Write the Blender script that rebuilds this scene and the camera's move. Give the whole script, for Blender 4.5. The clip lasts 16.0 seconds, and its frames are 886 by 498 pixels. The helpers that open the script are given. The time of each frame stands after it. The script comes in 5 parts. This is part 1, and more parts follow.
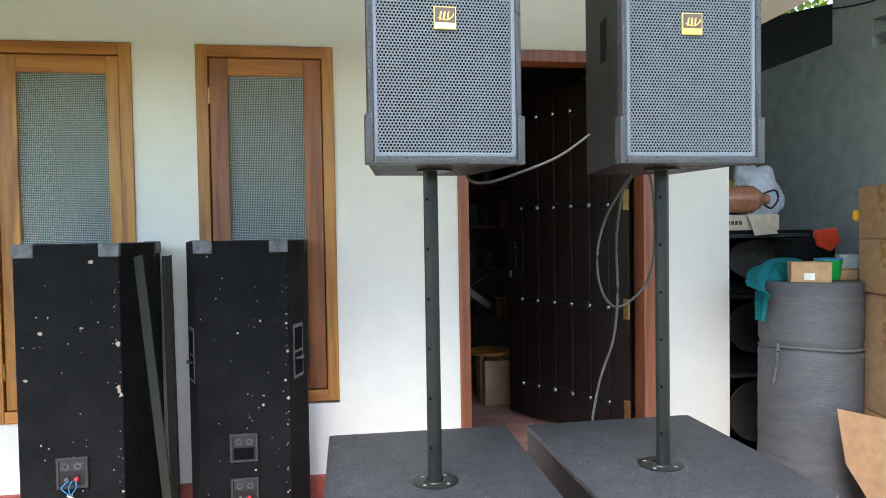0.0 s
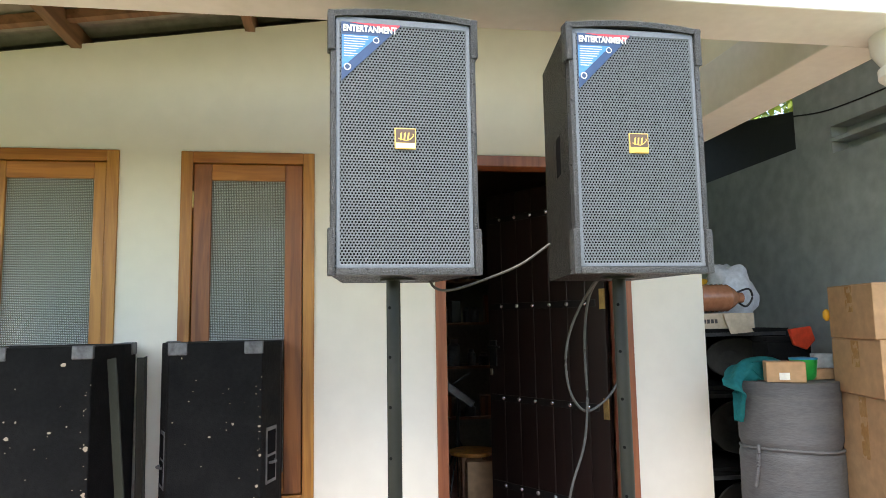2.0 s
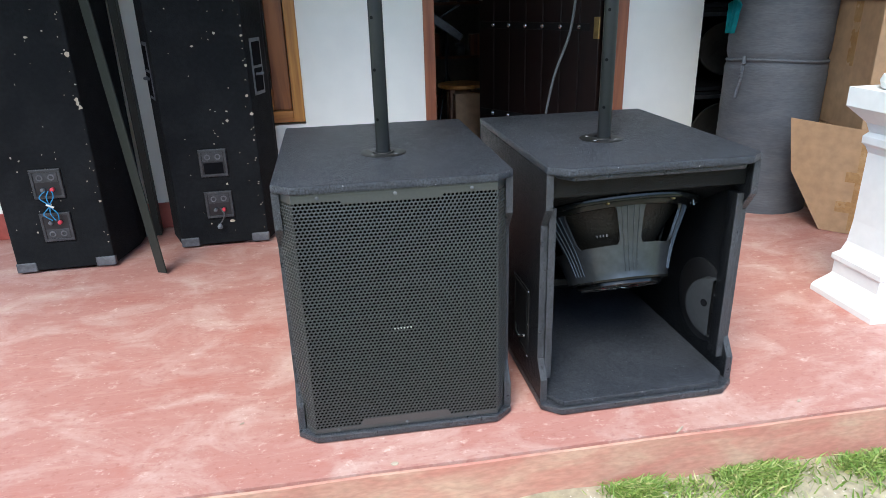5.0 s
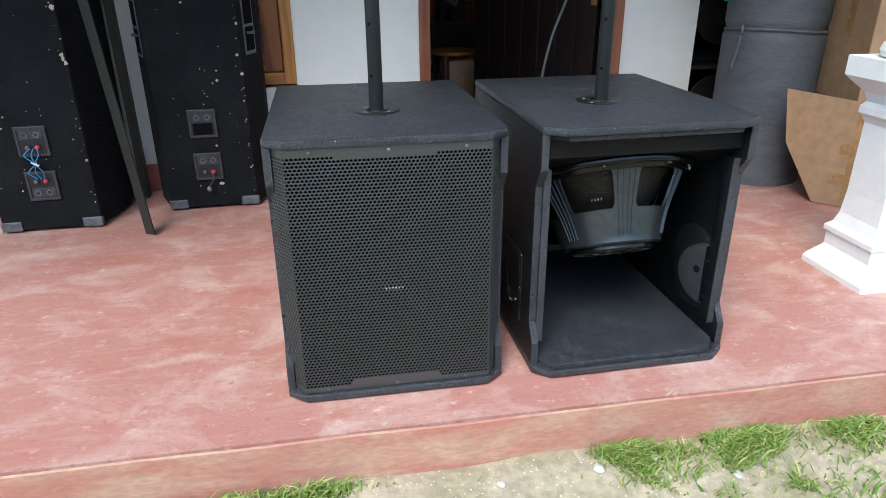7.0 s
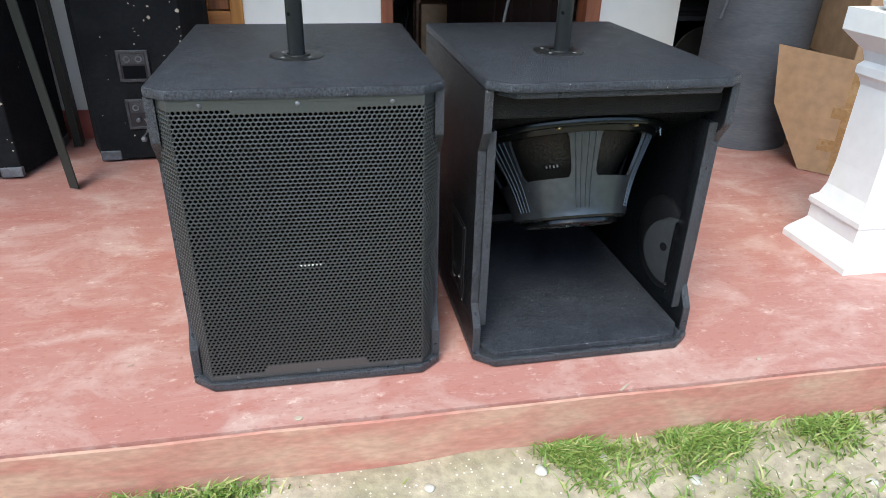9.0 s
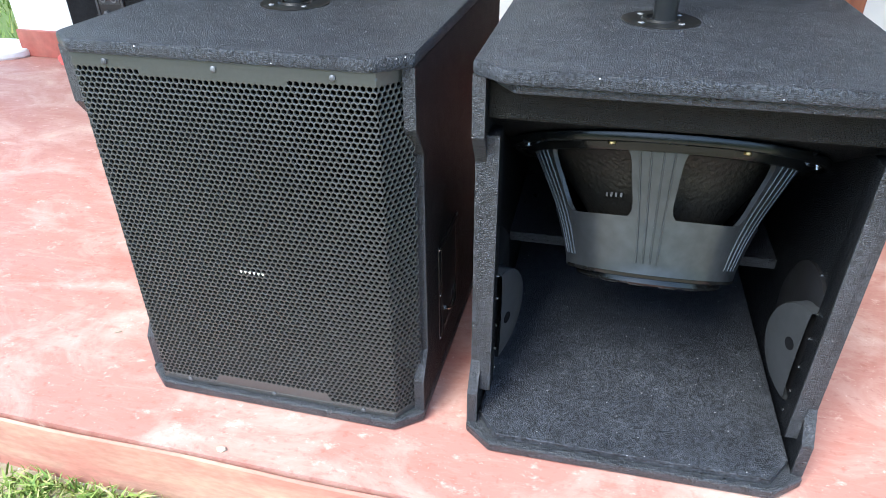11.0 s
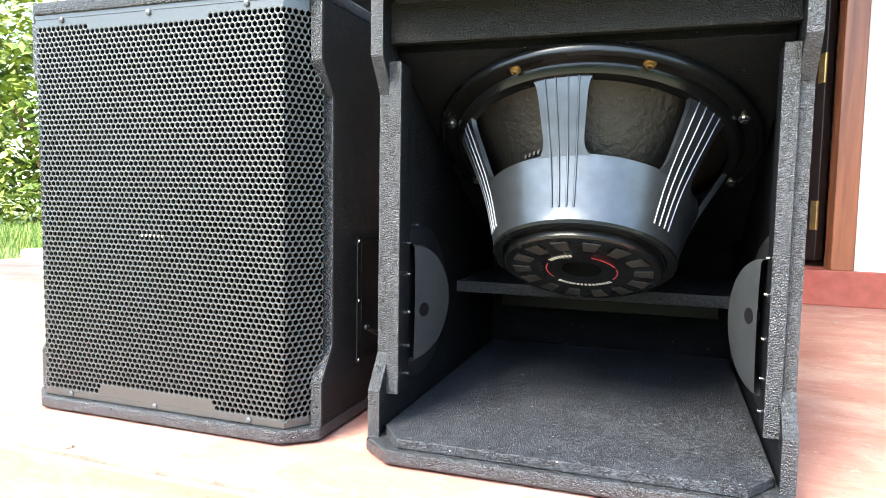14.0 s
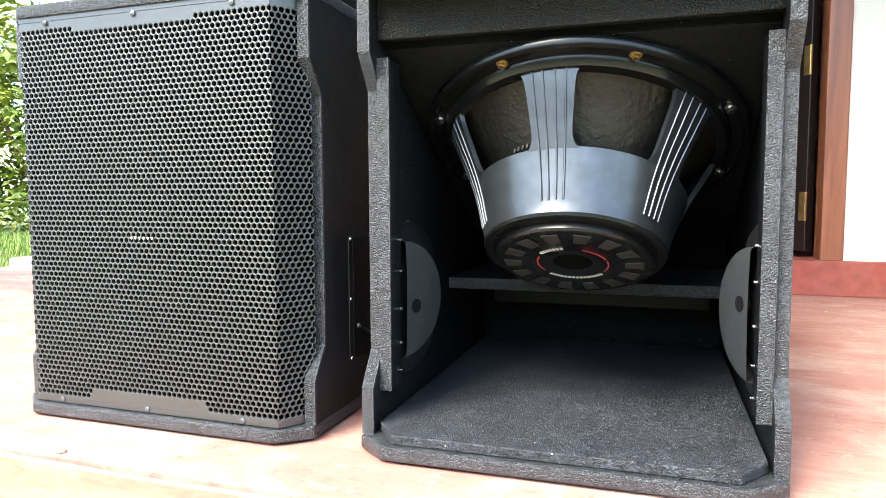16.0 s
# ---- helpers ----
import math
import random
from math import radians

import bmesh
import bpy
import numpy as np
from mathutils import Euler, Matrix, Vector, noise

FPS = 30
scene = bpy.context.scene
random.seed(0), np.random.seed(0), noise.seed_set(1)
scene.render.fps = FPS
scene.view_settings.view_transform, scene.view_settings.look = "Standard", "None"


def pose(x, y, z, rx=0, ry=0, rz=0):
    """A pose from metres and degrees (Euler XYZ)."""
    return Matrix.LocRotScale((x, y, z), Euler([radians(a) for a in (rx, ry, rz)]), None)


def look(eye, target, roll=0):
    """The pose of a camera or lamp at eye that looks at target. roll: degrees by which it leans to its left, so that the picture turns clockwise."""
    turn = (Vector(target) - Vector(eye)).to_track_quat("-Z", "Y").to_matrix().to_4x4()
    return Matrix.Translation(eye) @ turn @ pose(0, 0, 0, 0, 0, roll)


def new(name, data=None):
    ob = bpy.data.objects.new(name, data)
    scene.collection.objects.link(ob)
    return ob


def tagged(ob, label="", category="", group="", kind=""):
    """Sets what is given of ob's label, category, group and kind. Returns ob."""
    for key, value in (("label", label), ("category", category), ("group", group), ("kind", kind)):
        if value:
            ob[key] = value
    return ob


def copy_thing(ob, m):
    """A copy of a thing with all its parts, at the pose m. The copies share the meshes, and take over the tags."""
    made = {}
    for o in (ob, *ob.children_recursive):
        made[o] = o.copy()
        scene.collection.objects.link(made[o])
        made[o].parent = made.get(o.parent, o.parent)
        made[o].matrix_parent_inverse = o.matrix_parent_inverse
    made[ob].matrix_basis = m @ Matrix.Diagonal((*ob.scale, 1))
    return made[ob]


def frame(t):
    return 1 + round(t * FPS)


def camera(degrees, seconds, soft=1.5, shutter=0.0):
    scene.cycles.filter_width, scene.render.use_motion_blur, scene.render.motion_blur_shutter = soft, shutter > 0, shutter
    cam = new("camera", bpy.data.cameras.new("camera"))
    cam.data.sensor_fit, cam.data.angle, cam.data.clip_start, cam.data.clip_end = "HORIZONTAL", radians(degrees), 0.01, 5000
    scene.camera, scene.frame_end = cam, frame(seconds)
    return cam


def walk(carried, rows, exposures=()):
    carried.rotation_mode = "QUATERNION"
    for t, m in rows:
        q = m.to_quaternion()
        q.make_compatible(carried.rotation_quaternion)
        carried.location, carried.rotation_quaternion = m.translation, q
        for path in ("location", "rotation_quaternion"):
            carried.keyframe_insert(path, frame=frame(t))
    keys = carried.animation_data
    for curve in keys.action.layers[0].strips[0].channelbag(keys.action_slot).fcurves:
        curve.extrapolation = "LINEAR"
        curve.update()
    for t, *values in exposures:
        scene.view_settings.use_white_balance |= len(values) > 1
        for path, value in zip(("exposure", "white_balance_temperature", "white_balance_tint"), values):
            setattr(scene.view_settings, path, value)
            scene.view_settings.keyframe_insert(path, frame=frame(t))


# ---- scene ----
cam = camera(67.0, 16.0, soft=0.8)
PATH = [
    (0, (0.026, -0.008, 1.32), (0.308, 1.971, 1.263), -0.9),
    (0.5, (0.083, -0.057, 1.373), (0.366, 1.916, 1.542), -0.5),
    (1, (0.093, -0.069, 1.381), (0.392, 1.887, 1.671), -0.4),
    (1.5, (0.095, -0.071, 1.379), (0.395, 1.889, 1.642), -0.6),
    (2, (0.099, -0.066, 1.361), (0.403, 1.899, 1.575), -1.0),
    (2.5, (0.108, -0.058, 1.321), (0.401, 1.919, 1.402), -0.7),
    (3, (0.113, -0.056, 1.255), (0.409, 1.917, 1.12), -1.1),
    (3.5, (0.111, -0.052, 1.199), (0.42, 1.893, 0.852), -0.5),
    (4, (0.113, -0.061, 1.15), (0.417, 1.849, 0.641), -0.3),
    (4.5, (0.117, -0.074, 1.104), (0.418, 1.803, 0.483), -1.2),
    (5, (0.115, -0.09, 1.078), (0.402, 1.754, 0.359), -1.6),
    (5.2, (0.112, -0.097, 1.067), (0.396, 1.742, 0.334), -0.9),
    (7.5, (0.108, -0.069, 1.039), (0.43, 1.724, 0.213), -0.3),
    (8, (0.106, -0.041, 1.035), (0.442, 1.733, 0.175), -0.1),
    (8.2, (0.131, -0.043, 1.03), (0.461, 1.732, 0.17), -0.2),
    (8.5, (0.145, 0.024, 1.029), (0.508, 1.771, 0.127), 1.1),
    (8.7, (0.194, 0.054, 1.016), (0.556, 1.801, 0.111), 1.3),
    (10.8, (0.725, 0.607, 0.935), (0.387, 2.213, -0.207), -1.6),
    (11, (0.777, 0.553, 0.931), (0.361, 2.200, -0.125), -0.4),
    (11.5, (0.922, 0.454, 0.931), (0.468, 2.114, -0.088), 1.6),
    (12, (0.995, 0.510, 0.798), (0.477, 2.194, -0.150), 1.6),
    (12.5, (1.005, 0.582, 0.550), (0.461, 2.432, 0.018), -0.9),
    (13, (1.005, 0.567, 0.435), (0.441, 2.463, 0.137), 0.0),
    (13.5, (1.020, 0.544, 0.419), (0.422, 2.446, 0.266), -0.6),
    (14, (1.021, 0.535, 0.378), (0.361, 2.417, 0.218), 1.0),
    (14.5, (1.021, 0.533, 0.372), (0.379, 2.421, 0.212), 0.0),
    (15, (1.023, 0.535, 0.372), (0.387, 2.426, 0.224), -0.3),
    (15.5, (1.024, 0.537, 0.372), (0.386, 2.426, 0.219), -0.3),
    (16, (1.023, 0.535, 0.370), (0.385, 2.424, 0.213), -0.2),
]
EXPOSURES = [(0.0, 2.29, 6550, 5), (0.5, 2.42, 6950, 5), (1.5, 2.18, 7300, 8), (2.0, 2.24, 7400, 8), (2.5, 2.36, 7200, 7), (3.0, 2.35, 6850, 4), (4.0, 2.16, 6450, 4), (4.5, 1.92, 6100, 4), (5.2, 1.57, 6050, 4), (7.5, 1.43, 6100, 4), (8.7, 1.43, 6150, 4),
             (10.8, 2.26, 6000, 4), (11.1, 2.17, 6000, 4), (11.5, 1.93, 6300, 4), (12.0, 2.0, 6400, 4), (12.5, 2.35, 6450, 4), (13.0, 2.80, 6500, 4), (13.5, 3.10, 6800, 4), (14.0, 3.18, 7000, 4), (14.6, 3.0, 7050, 4), (16.0, 2.98, 7100, 4)]
walk(cam, [(t, look(eye, target, roll)) for t, eye, target, roll in PATH], EXPOSURES)

# ---- world, sun, exposure ----
world = bpy.data.worlds.new("sky")
scene.world = world
world.use_nodes = True
wt = world.node_tree
sky = wt.nodes.new("ShaderNodeTexSky")
sky.sky_type, sky.sun_disc = "NISHITA", False
sky.sun_elevation, sky.sun_rotation = radians(58), radians(205)
sky.air_density, sky.dust_density, sky.ozone_density = 1.0, 1.5, 2.0
wt.links.new(sky.outputs[0], wt.nodes["Background"].inputs[0])
wt.nodes["Background"].inputs[1].default_value = 0.15
sun = new("sun", bpy.data.lights.new("sun", "SUN"))
sun.data.energy, sun.data.angle, sun.data.color = 1.5, radians(30), (1.0, 0.97, 0.93)
sun.matrix_world = look((-3.0, -4.5, 8.0), (0.5, 1.2, 0.0))


# ---- materials ----
def mat(name, col, rough=0.6, metal=0.0, grain=0.0, grain_scale=60.0, deep=0.0028, stipple=(0.72, 1.15), col2=None, mix_scale=4.0, mix_lo=0.4, mix_hi=0.65,
        speck=None, speck_scale=120.0, speck_size=0.12, stretch=(1, 1, 1), vary=0.0, spec=0.5, coat=0.0, fine_amt=0.55):
    m = bpy.data.materials.new(name)
    m.use_nodes = True
    nt = m.node_tree
    N, L = nt.nodes, nt.links
    b = N["Principled BSDF"]
    b.inputs["Roughness"].default_value, b.inputs["Metallic"].default_value = rough, metal
    b.inputs["Specular IOR Level"].default_value = spec
    b.inputs["Coat Weight"].default_value = coat
    tc = N.new("ShaderNodeTexCoord")
    mp = N.new("ShaderNodeMapping")
    mp.inputs["Scale"].default_value = stretch
    L.new(tc.outputs["Object"], mp.inputs[0])
    last = None

    def rgb(c):
        n = N.new("ShaderNodeRGB")
        n.outputs[0].default_value = (*c, 1)
        return n.outputs[0]

    def mixed(a, c, f):
        n = N.new("ShaderNodeMix")
        n.data_type = "RGBA"
        L.new(f, n.inputs[0]); L.new(a, n.inputs[6]); L.new(c, n.inputs[7])
        return n.outputs[2]

    def ramp(src, lo, hi):
        n = N.new("ShaderNodeMapRange")
        n.inputs[1].default_value, n.inputs[2].default_value = lo, hi
        L.new(src, n.inputs[0])
        return n.outputs[0]

    def noise_tex(s, detail=6.0, dist=0.0):
        n = N.new("ShaderNodeTexNoise")
        n.inputs["Scale"].default_value, n.inputs["Detail"].default_value, n.inputs["Distortion"].default_value = s, detail, dist
        L.new(mp.outputs[0], n.inputs["Vector"])
        return n.outputs["Fac"]

    last = rgb(col)
    if col2:
        last = mixed(last, rgb(col2), ramp(noise_tex(mix_scale, 8.0, 0.6), mix_lo, mix_hi))
    fine = noise_tex(mix_scale * 9 + 3, 4.0)
    n = N.new("ShaderNodeMix")
    n.data_type, n.blend_type = "RGBA", "MULTIPLY"
    n.inputs[0].default_value = fine_amt
    g = N.new("ShaderNodeCombineColor")
    r0 = N.new("ShaderNodeMapRange")
    r0.inputs[1].default_value, r0.inputs[2].default_value, r0.inputs[3].default_value, r0.inputs[4].default_value = 0.34, 0.68, stipple[0], stipple[1]
    L.new(fine, r0.inputs[0])
    for i in range(3):
        L.new(r0.outputs[0], g.inputs[i])
    L.new(last, n.inputs[6]); L.new(g.outputs[0], n.inputs[7])
    last = n.outputs[2]
    if vary:
        oi = N.new("ShaderNodeObjectInfo")
        hs = N.new("ShaderNodeHueSaturation")
        r1 = N.new("ShaderNodeMapRange")
        r1.inputs[3].default_value, r1.inputs[4].default_value = 1 - vary, 1 + vary
        L.new(oi.outputs["Random"], r1.inputs[0]); L.new(r1.outputs[0], hs.inputs["Value"]); L.new(last, hs.inputs["Color"])
        last = hs.outputs[0]
    if speck:
        v = N.new("ShaderNodeTexVoronoi")
        v.inputs["Scale"].default_value = speck_scale
        L.new(mp.outputs[0], v.inputs["Vector"])
        cell = N.new("ShaderNodeSeparateColor")
        L.new(v.outputs["Color"], cell.inputs[0])
        rare = N.new("ShaderNodeMath"); rare.operation = "GREATER_THAN"; rare.inputs[1].default_value = 0.86
        L.new(cell.outputs[0], rare.inputs[0])
        close = N.new("ShaderNodeMath"); close.operation = "LESS_THAN"; close.inputs[1].default_value = speck_size
        L.new(v.outputs["Distance"], close.inputs[0])
        both = N.new("ShaderNodeMath"); both.operation = "MULTIPLY"
        L.new(rare.outputs[0], both.inputs[0]); L.new(close.outputs[0], both.inputs[1])
        last = mixed(last, rgb(speck), both.outputs[0])
    L.new(last, b.inputs["Base Color"])
    rr = N.new("ShaderNodeMapRange")
    rr.inputs[3].default_value, rr.inputs[4].default_value = max(0.03, rough - 0.1), min(1, rough + 0.12)
    L.new(noise_tex(mix_scale * 2 + 1), rr.inputs[0]); L.new(rr.outputs[0], b.inputs["Roughness"])
    if grain:
        bp = N.new("ShaderNodeBump")
        bp.inputs["Strength"].default_value, bp.inputs["Distance"].default_value = min(1.0, grain), deep
        L.new(noise_tex(grain_scale, 3.0), bp.inputs["Height"]); L.new(bp.outputs[0], b.inputs["Normal"])
    return m


def wood(name, light, dark, rough=0.35, axis=2, scale=1.0, coat=0.3):
    m = bpy.data.materials.new(name)
    m.use_nodes = True
    N, L = m.node_tree.nodes, m.node_tree.links
    b = N["Principled BSDF"]
    b.inputs["Coat Weight"].default_value, b.inputs["Coat Roughness"].default_value = coat, 0.25
    tc, mp = N.new("ShaderNodeTexCoord"), N.new("ShaderNodeMapping")
    s = [9.0 * scale] * 3
    s[axis] = 0.7 * scale
    mp.inputs["Scale"].default_value = s
    L.new(tc.outputs["Object"], mp.inputs[0])
    oi, add = N.new("ShaderNodeObjectInfo"), N.new("ShaderNodeVectorMath")
    sc = N.new("ShaderNodeVectorMath"); sc.operation = "SCALE"; sc.inputs[3].default_value = 7.0
    L.new(oi.outputs["Random"], sc.inputs[0]); L.new(mp.outputs[0], add.inputs[0]); L.new(sc.outputs[0], add.inputs[1])
    n1, n2 = N.new("ShaderNodeTexNoise"), N.new("ShaderNodeTexNoise")
    n1.inputs["Scale"].default_value, n1.inputs["Detail"].default_value, n1.inputs["Distortion"].default_value = 0.9, 5.0, 2.2
    n2.inputs["Scale"].default_value, n2.inputs["Detail"].default_value = 9.0, 4.0
    L.new(add.outputs[0], n1.inputs["Vector"]); L.new(add.outputs[0], n2.inputs["Vector"])
    r = N.new("ShaderNodeValToRGB")
    r.color_ramp.elements[0].position, r.color_ramp.elements[0].color = 0.32, (*dark, 1)
    r.color_ramp.elements[1].position, r.color_ramp.elements[1].color = 0.62, (*light, 1)
    ad = N.new("ShaderNodeMath"); ad.operation = "MULTIPLY_ADD"; ad.inputs[1].default_value = 0.25
    L.new(n2.outputs["Fac"], ad.inputs[0]); L.new(n1.outputs["Fac"], ad.inputs[2])
    sub_ = N.new("ShaderNodeMath"); sub_.operation = "SUBTRACT"; sub_.inputs[1].default_value = 0.12
    L.new(ad.outputs[0], sub_.inputs[0]); L.new(sub_.outputs[0], r.inputs[0]); L.new(r.outputs[0], b.inputs["Base Color"])
    b.inputs["Roughness"].default_value = rough
    bp = N.new("ShaderNodeBump")
    bp.inputs["Strength"].default_value, bp.inputs["Distance"].default_value = 0.15, 0.001
    L.new(n2.outputs["Fac"], bp.inputs["Height"]); L.new(bp.outputs[0], b.inputs["Normal"])
    return m


M_WALL = mat("cream_white_wall_paint", (0.82, 0.785, 0.68), 0.85, fine_amt=0.08, grain=0.12, grain_scale=35, col2=(0.80, 0.76, 0.645), mix_scale=0.9, mix_lo=0.4, mix_hi=0.9, speck=(0.45, 0.4, 0.3), speck_scale=5, speck_size=0.03)
M_WHITE = mat("white_paint", (0.82, 0.82, 0.80), 0.6, fine_amt=0.12, grain=0.1, grain_scale=25, col2=(0.78, 0.775, 0.74), mix_scale=2.5)
M_GREY = mat("grey_cement_wall", (0.42, 0.45, 0.445), 0.9, grain=0.2, grain_scale=18, col2=(0.35, 0.375, 0.365), mix_scale=0.8)
M_PLINTH = mat("red_plinth_paint", (0.36, 0.075, 0.05), 0.5, grain=0.1, grain_scale=30, col2=(0.42, 0.14, 0.10), mix_scale=3)
# room paint darkened so that its colour carries the room's shade
M_INSIDE = mat("room_paint_darkened", (0.18, 0.16, 0.125), 0.9, grain=0.1, grain_scale=20)
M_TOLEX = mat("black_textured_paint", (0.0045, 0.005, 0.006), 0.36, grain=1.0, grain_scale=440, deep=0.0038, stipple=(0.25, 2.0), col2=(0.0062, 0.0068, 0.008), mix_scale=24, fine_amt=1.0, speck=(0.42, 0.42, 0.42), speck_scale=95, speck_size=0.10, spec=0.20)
# dusty with pale specks; its lighter base also holds the skylight on level faces
M_DUSTY_SKYLIT = mat("dusty_black_textured_paint_skylit", (0.025, 0.027, 0.032), 0.36, grain=1.0, grain_scale=440, deep=0.0038, stipple=(0.25, 2.0), col2=(0.036, 0.039, 0.045), mix_scale=24, fine_amt=1.0, speck=(0.5, 0.5, 0.5), speck_scale=110, speck_size=0.13, spec=0.36)
# the same black paint made paler, for light caught on edges, rims and lips
M_TOLEX2 = mat("black_textured_paint_lit", (0.020, 0.022, 0.025), 0.30, grain=1.0, grain_scale=440, deep=0.0038, stipple=(0.25, 2.0), col2=(0.026, 0.028, 0.032), mix_scale=24, fine_amt=1.0, spec=0.6)
M_GRILLE = mat("black_steel_grille", (0.032, 0.0335, 0.0325), 0.36, metal=0.0, spec=1.0, mix_scale=20)
M_GRILLE_TOP = mat("grey_steel_grille", (0.115, 0.130, 0.150), 0.42, spec=0.6, mix_scale=20)
# foam behind the grilles; also the painted shade of holes and recesses
M_FOAM_HOLE = mat("black_foam_and_hole_shade", (0.004, 0.004, 0.005), 0.95, spec=0.1)
M_CARPET = mat("worn_black_carpet", (0.006, 0.0064, 0.0068), 0.95, grain=0.8, grain_scale=160, col2=(0.011, 0.0113, 0.0116), mix_scale=6, fine_amt=0.9, speck=(0.35, 0.31, 0.25), speck_scale=26, speck_size=0.07, spec=0.2)
M_CAP = mat("grey_worn_corner_metal", (0.16, 0.165, 0.17), 0.5, metal=0.3, grain=0.3, grain_scale=60, col2=(0.08, 0.08, 0.085), mix_scale=14)
M_DARKPL = mat("black_plastic", (0.010, 0.010, 0.011), 0.4, grain=0.1, grain_scale=90)
M_DKMETAL = mat("black_painted_steel", (0.010, 0.0105, 0.011), 0.34, grain=0.08, grain_scale=40, col2=(0.014, 0.014, 0.013), mix_scale=7, spec=0.4)
M_CAST = mat("satin_black_cast_metal", (0.062, 0.068, 0.075), 0.33, metal=0.75, grain=0.06, grain_scale=90, col2=(0.085, 0.092, 0.10), mix_scale=5, coat=0.15, speck=(0.3, 0.3, 0.3), speck_scale=70, speck_size=0.06, spec=0.6)
M_CONE = mat("dark_paper_cone", (0.0065, 0.0058, 0.0042), 0.5, grain=1.0, grain_scale=110, col2=(0.013, 0.011, 0.008), mix_scale=9)
M_CHROME = mat("bright_steel", (0.62, 0.62, 0.62), 0.25, metal=1.0)
M_BRASS = mat("aged_brass", (0.62, 0.43, 0.16), 0.35, metal=0.9, col2=(0.45, 0.30, 0.12), mix_scale=20)
M_GOLD = mat("gold_badge", (0.75, 0.48, 0.12), 0.3, metal=0.6)
M_BADGE = mat("brown_badge", (0.10, 0.06, 0.04), 0.35)
M_PALE = mat("pale_print", (0.75, 0.74, 0.68), 0.5)
M_BLUE = mat("blue_sticker", (0.035, 0.16, 0.36), 0.35, col2=(0.06, 0.24, 0.48), mix_scale=9)
M_NAVY = mat("navy_sticker", (0.02, 0.05, 0.13), 0.35)
M_RED = mat("red_sticker", (0.60, 0.05, 0.07), 0.35)
M_TEAK = wood("oiled_teak", (0.52, 0.235, 0.045), (0.26, 0.09, 0.018), axis=2, rough=0.45, coat=0.08)
M_TEAK_H = wood("oiled_teak_rail", (0.50, 0.20, 0.04), (0.24, 0.075, 0.016), axis=0, rough=0.45, coat=0.08)
M_TEAKRED = wood("red_brown_teak", (0.33, 0.11, 0.028), (0.12, 0.035, 0.012), axis=2, rough=0.45, coat=0.08)
M_JAMB = wood("reddish_door_frame", (0.34, 0.115, 0.05), (0.19, 0.06, 0.028), axis=2, rough=0.4)
M_DOOR = wood("dark_stained_door", (0.014, 0.0052, 0.0034), (0.0075, 0.003, 0.0022), axis=2, rough=0.45, coat=0.05)
M_CARD = mat("brown_cardboard", (0.42, 0.26, 0.14), 0.8, grain=0.12, grain_scale=30, col2=(0.38, 0.225, 0.115), mix_scale=2.2, vary=0.08)
M_TAPE = mat("brown_packing_tape", (0.36, 0.20, 0.08), 0.25, col2=(0.42, 0.26, 0.12), mix_scale=8)
M_FOAMROLL = mat("grey_foam_sheet", (0.098, 0.101, 0.108), 0.7, grain=0.5, grain_scale=45, col2=(0.074, 0.077, 0.085), mix_scale=3, stretch=(1, 1, 5))
M_TEAL = mat("teal_cloth", (0.01, 0.25, 0.27), 0.85, grain=0.4, grain_scale=120)
M_GREEN = mat("green_plastic", (0.01, 0.36, 0.06), 0.3)
M_ORANGE = mat("red_plastic", (0.72, 0.07, 0.03), 0.35)
M_YELLOW = mat("yellow_plastic", (0.75, 0.38, 0.02), 0.4)
M_GREYPL = mat("grey_plastic", (0.40, 0.43, 0.45), 0.5)
M_BAG = mat("white_plastic_bag", (0.62, 0.63, 0.66), 0.35, grain=0.7, grain_scale=18)
M_AMBER = mat("brown_translucent_plastic", (0.42, 0.17, 0.09), 0.2, spec=0.7)
M_CABLE = mat("grey_cable", (0.065, 0.063, 0.06), 0.5)
M_WIREBLUE = mat("blue_wire", (0.02, 0.22, 0.42), 0.5)
M_ROOF = mat("grey_fibre_cement_sheet", (0.30, 0.27, 0.23), 0.9, grain=0.2, grain_scale=20, col2=(0.22, 0.19, 0.15), mix_scale=2)
M_RAFTER = wood("rafter_wood", (0.26, 0.13, 0.065), (0.14, 0.065, 0.03), axis=1, rough=0.6, coat=0.0)


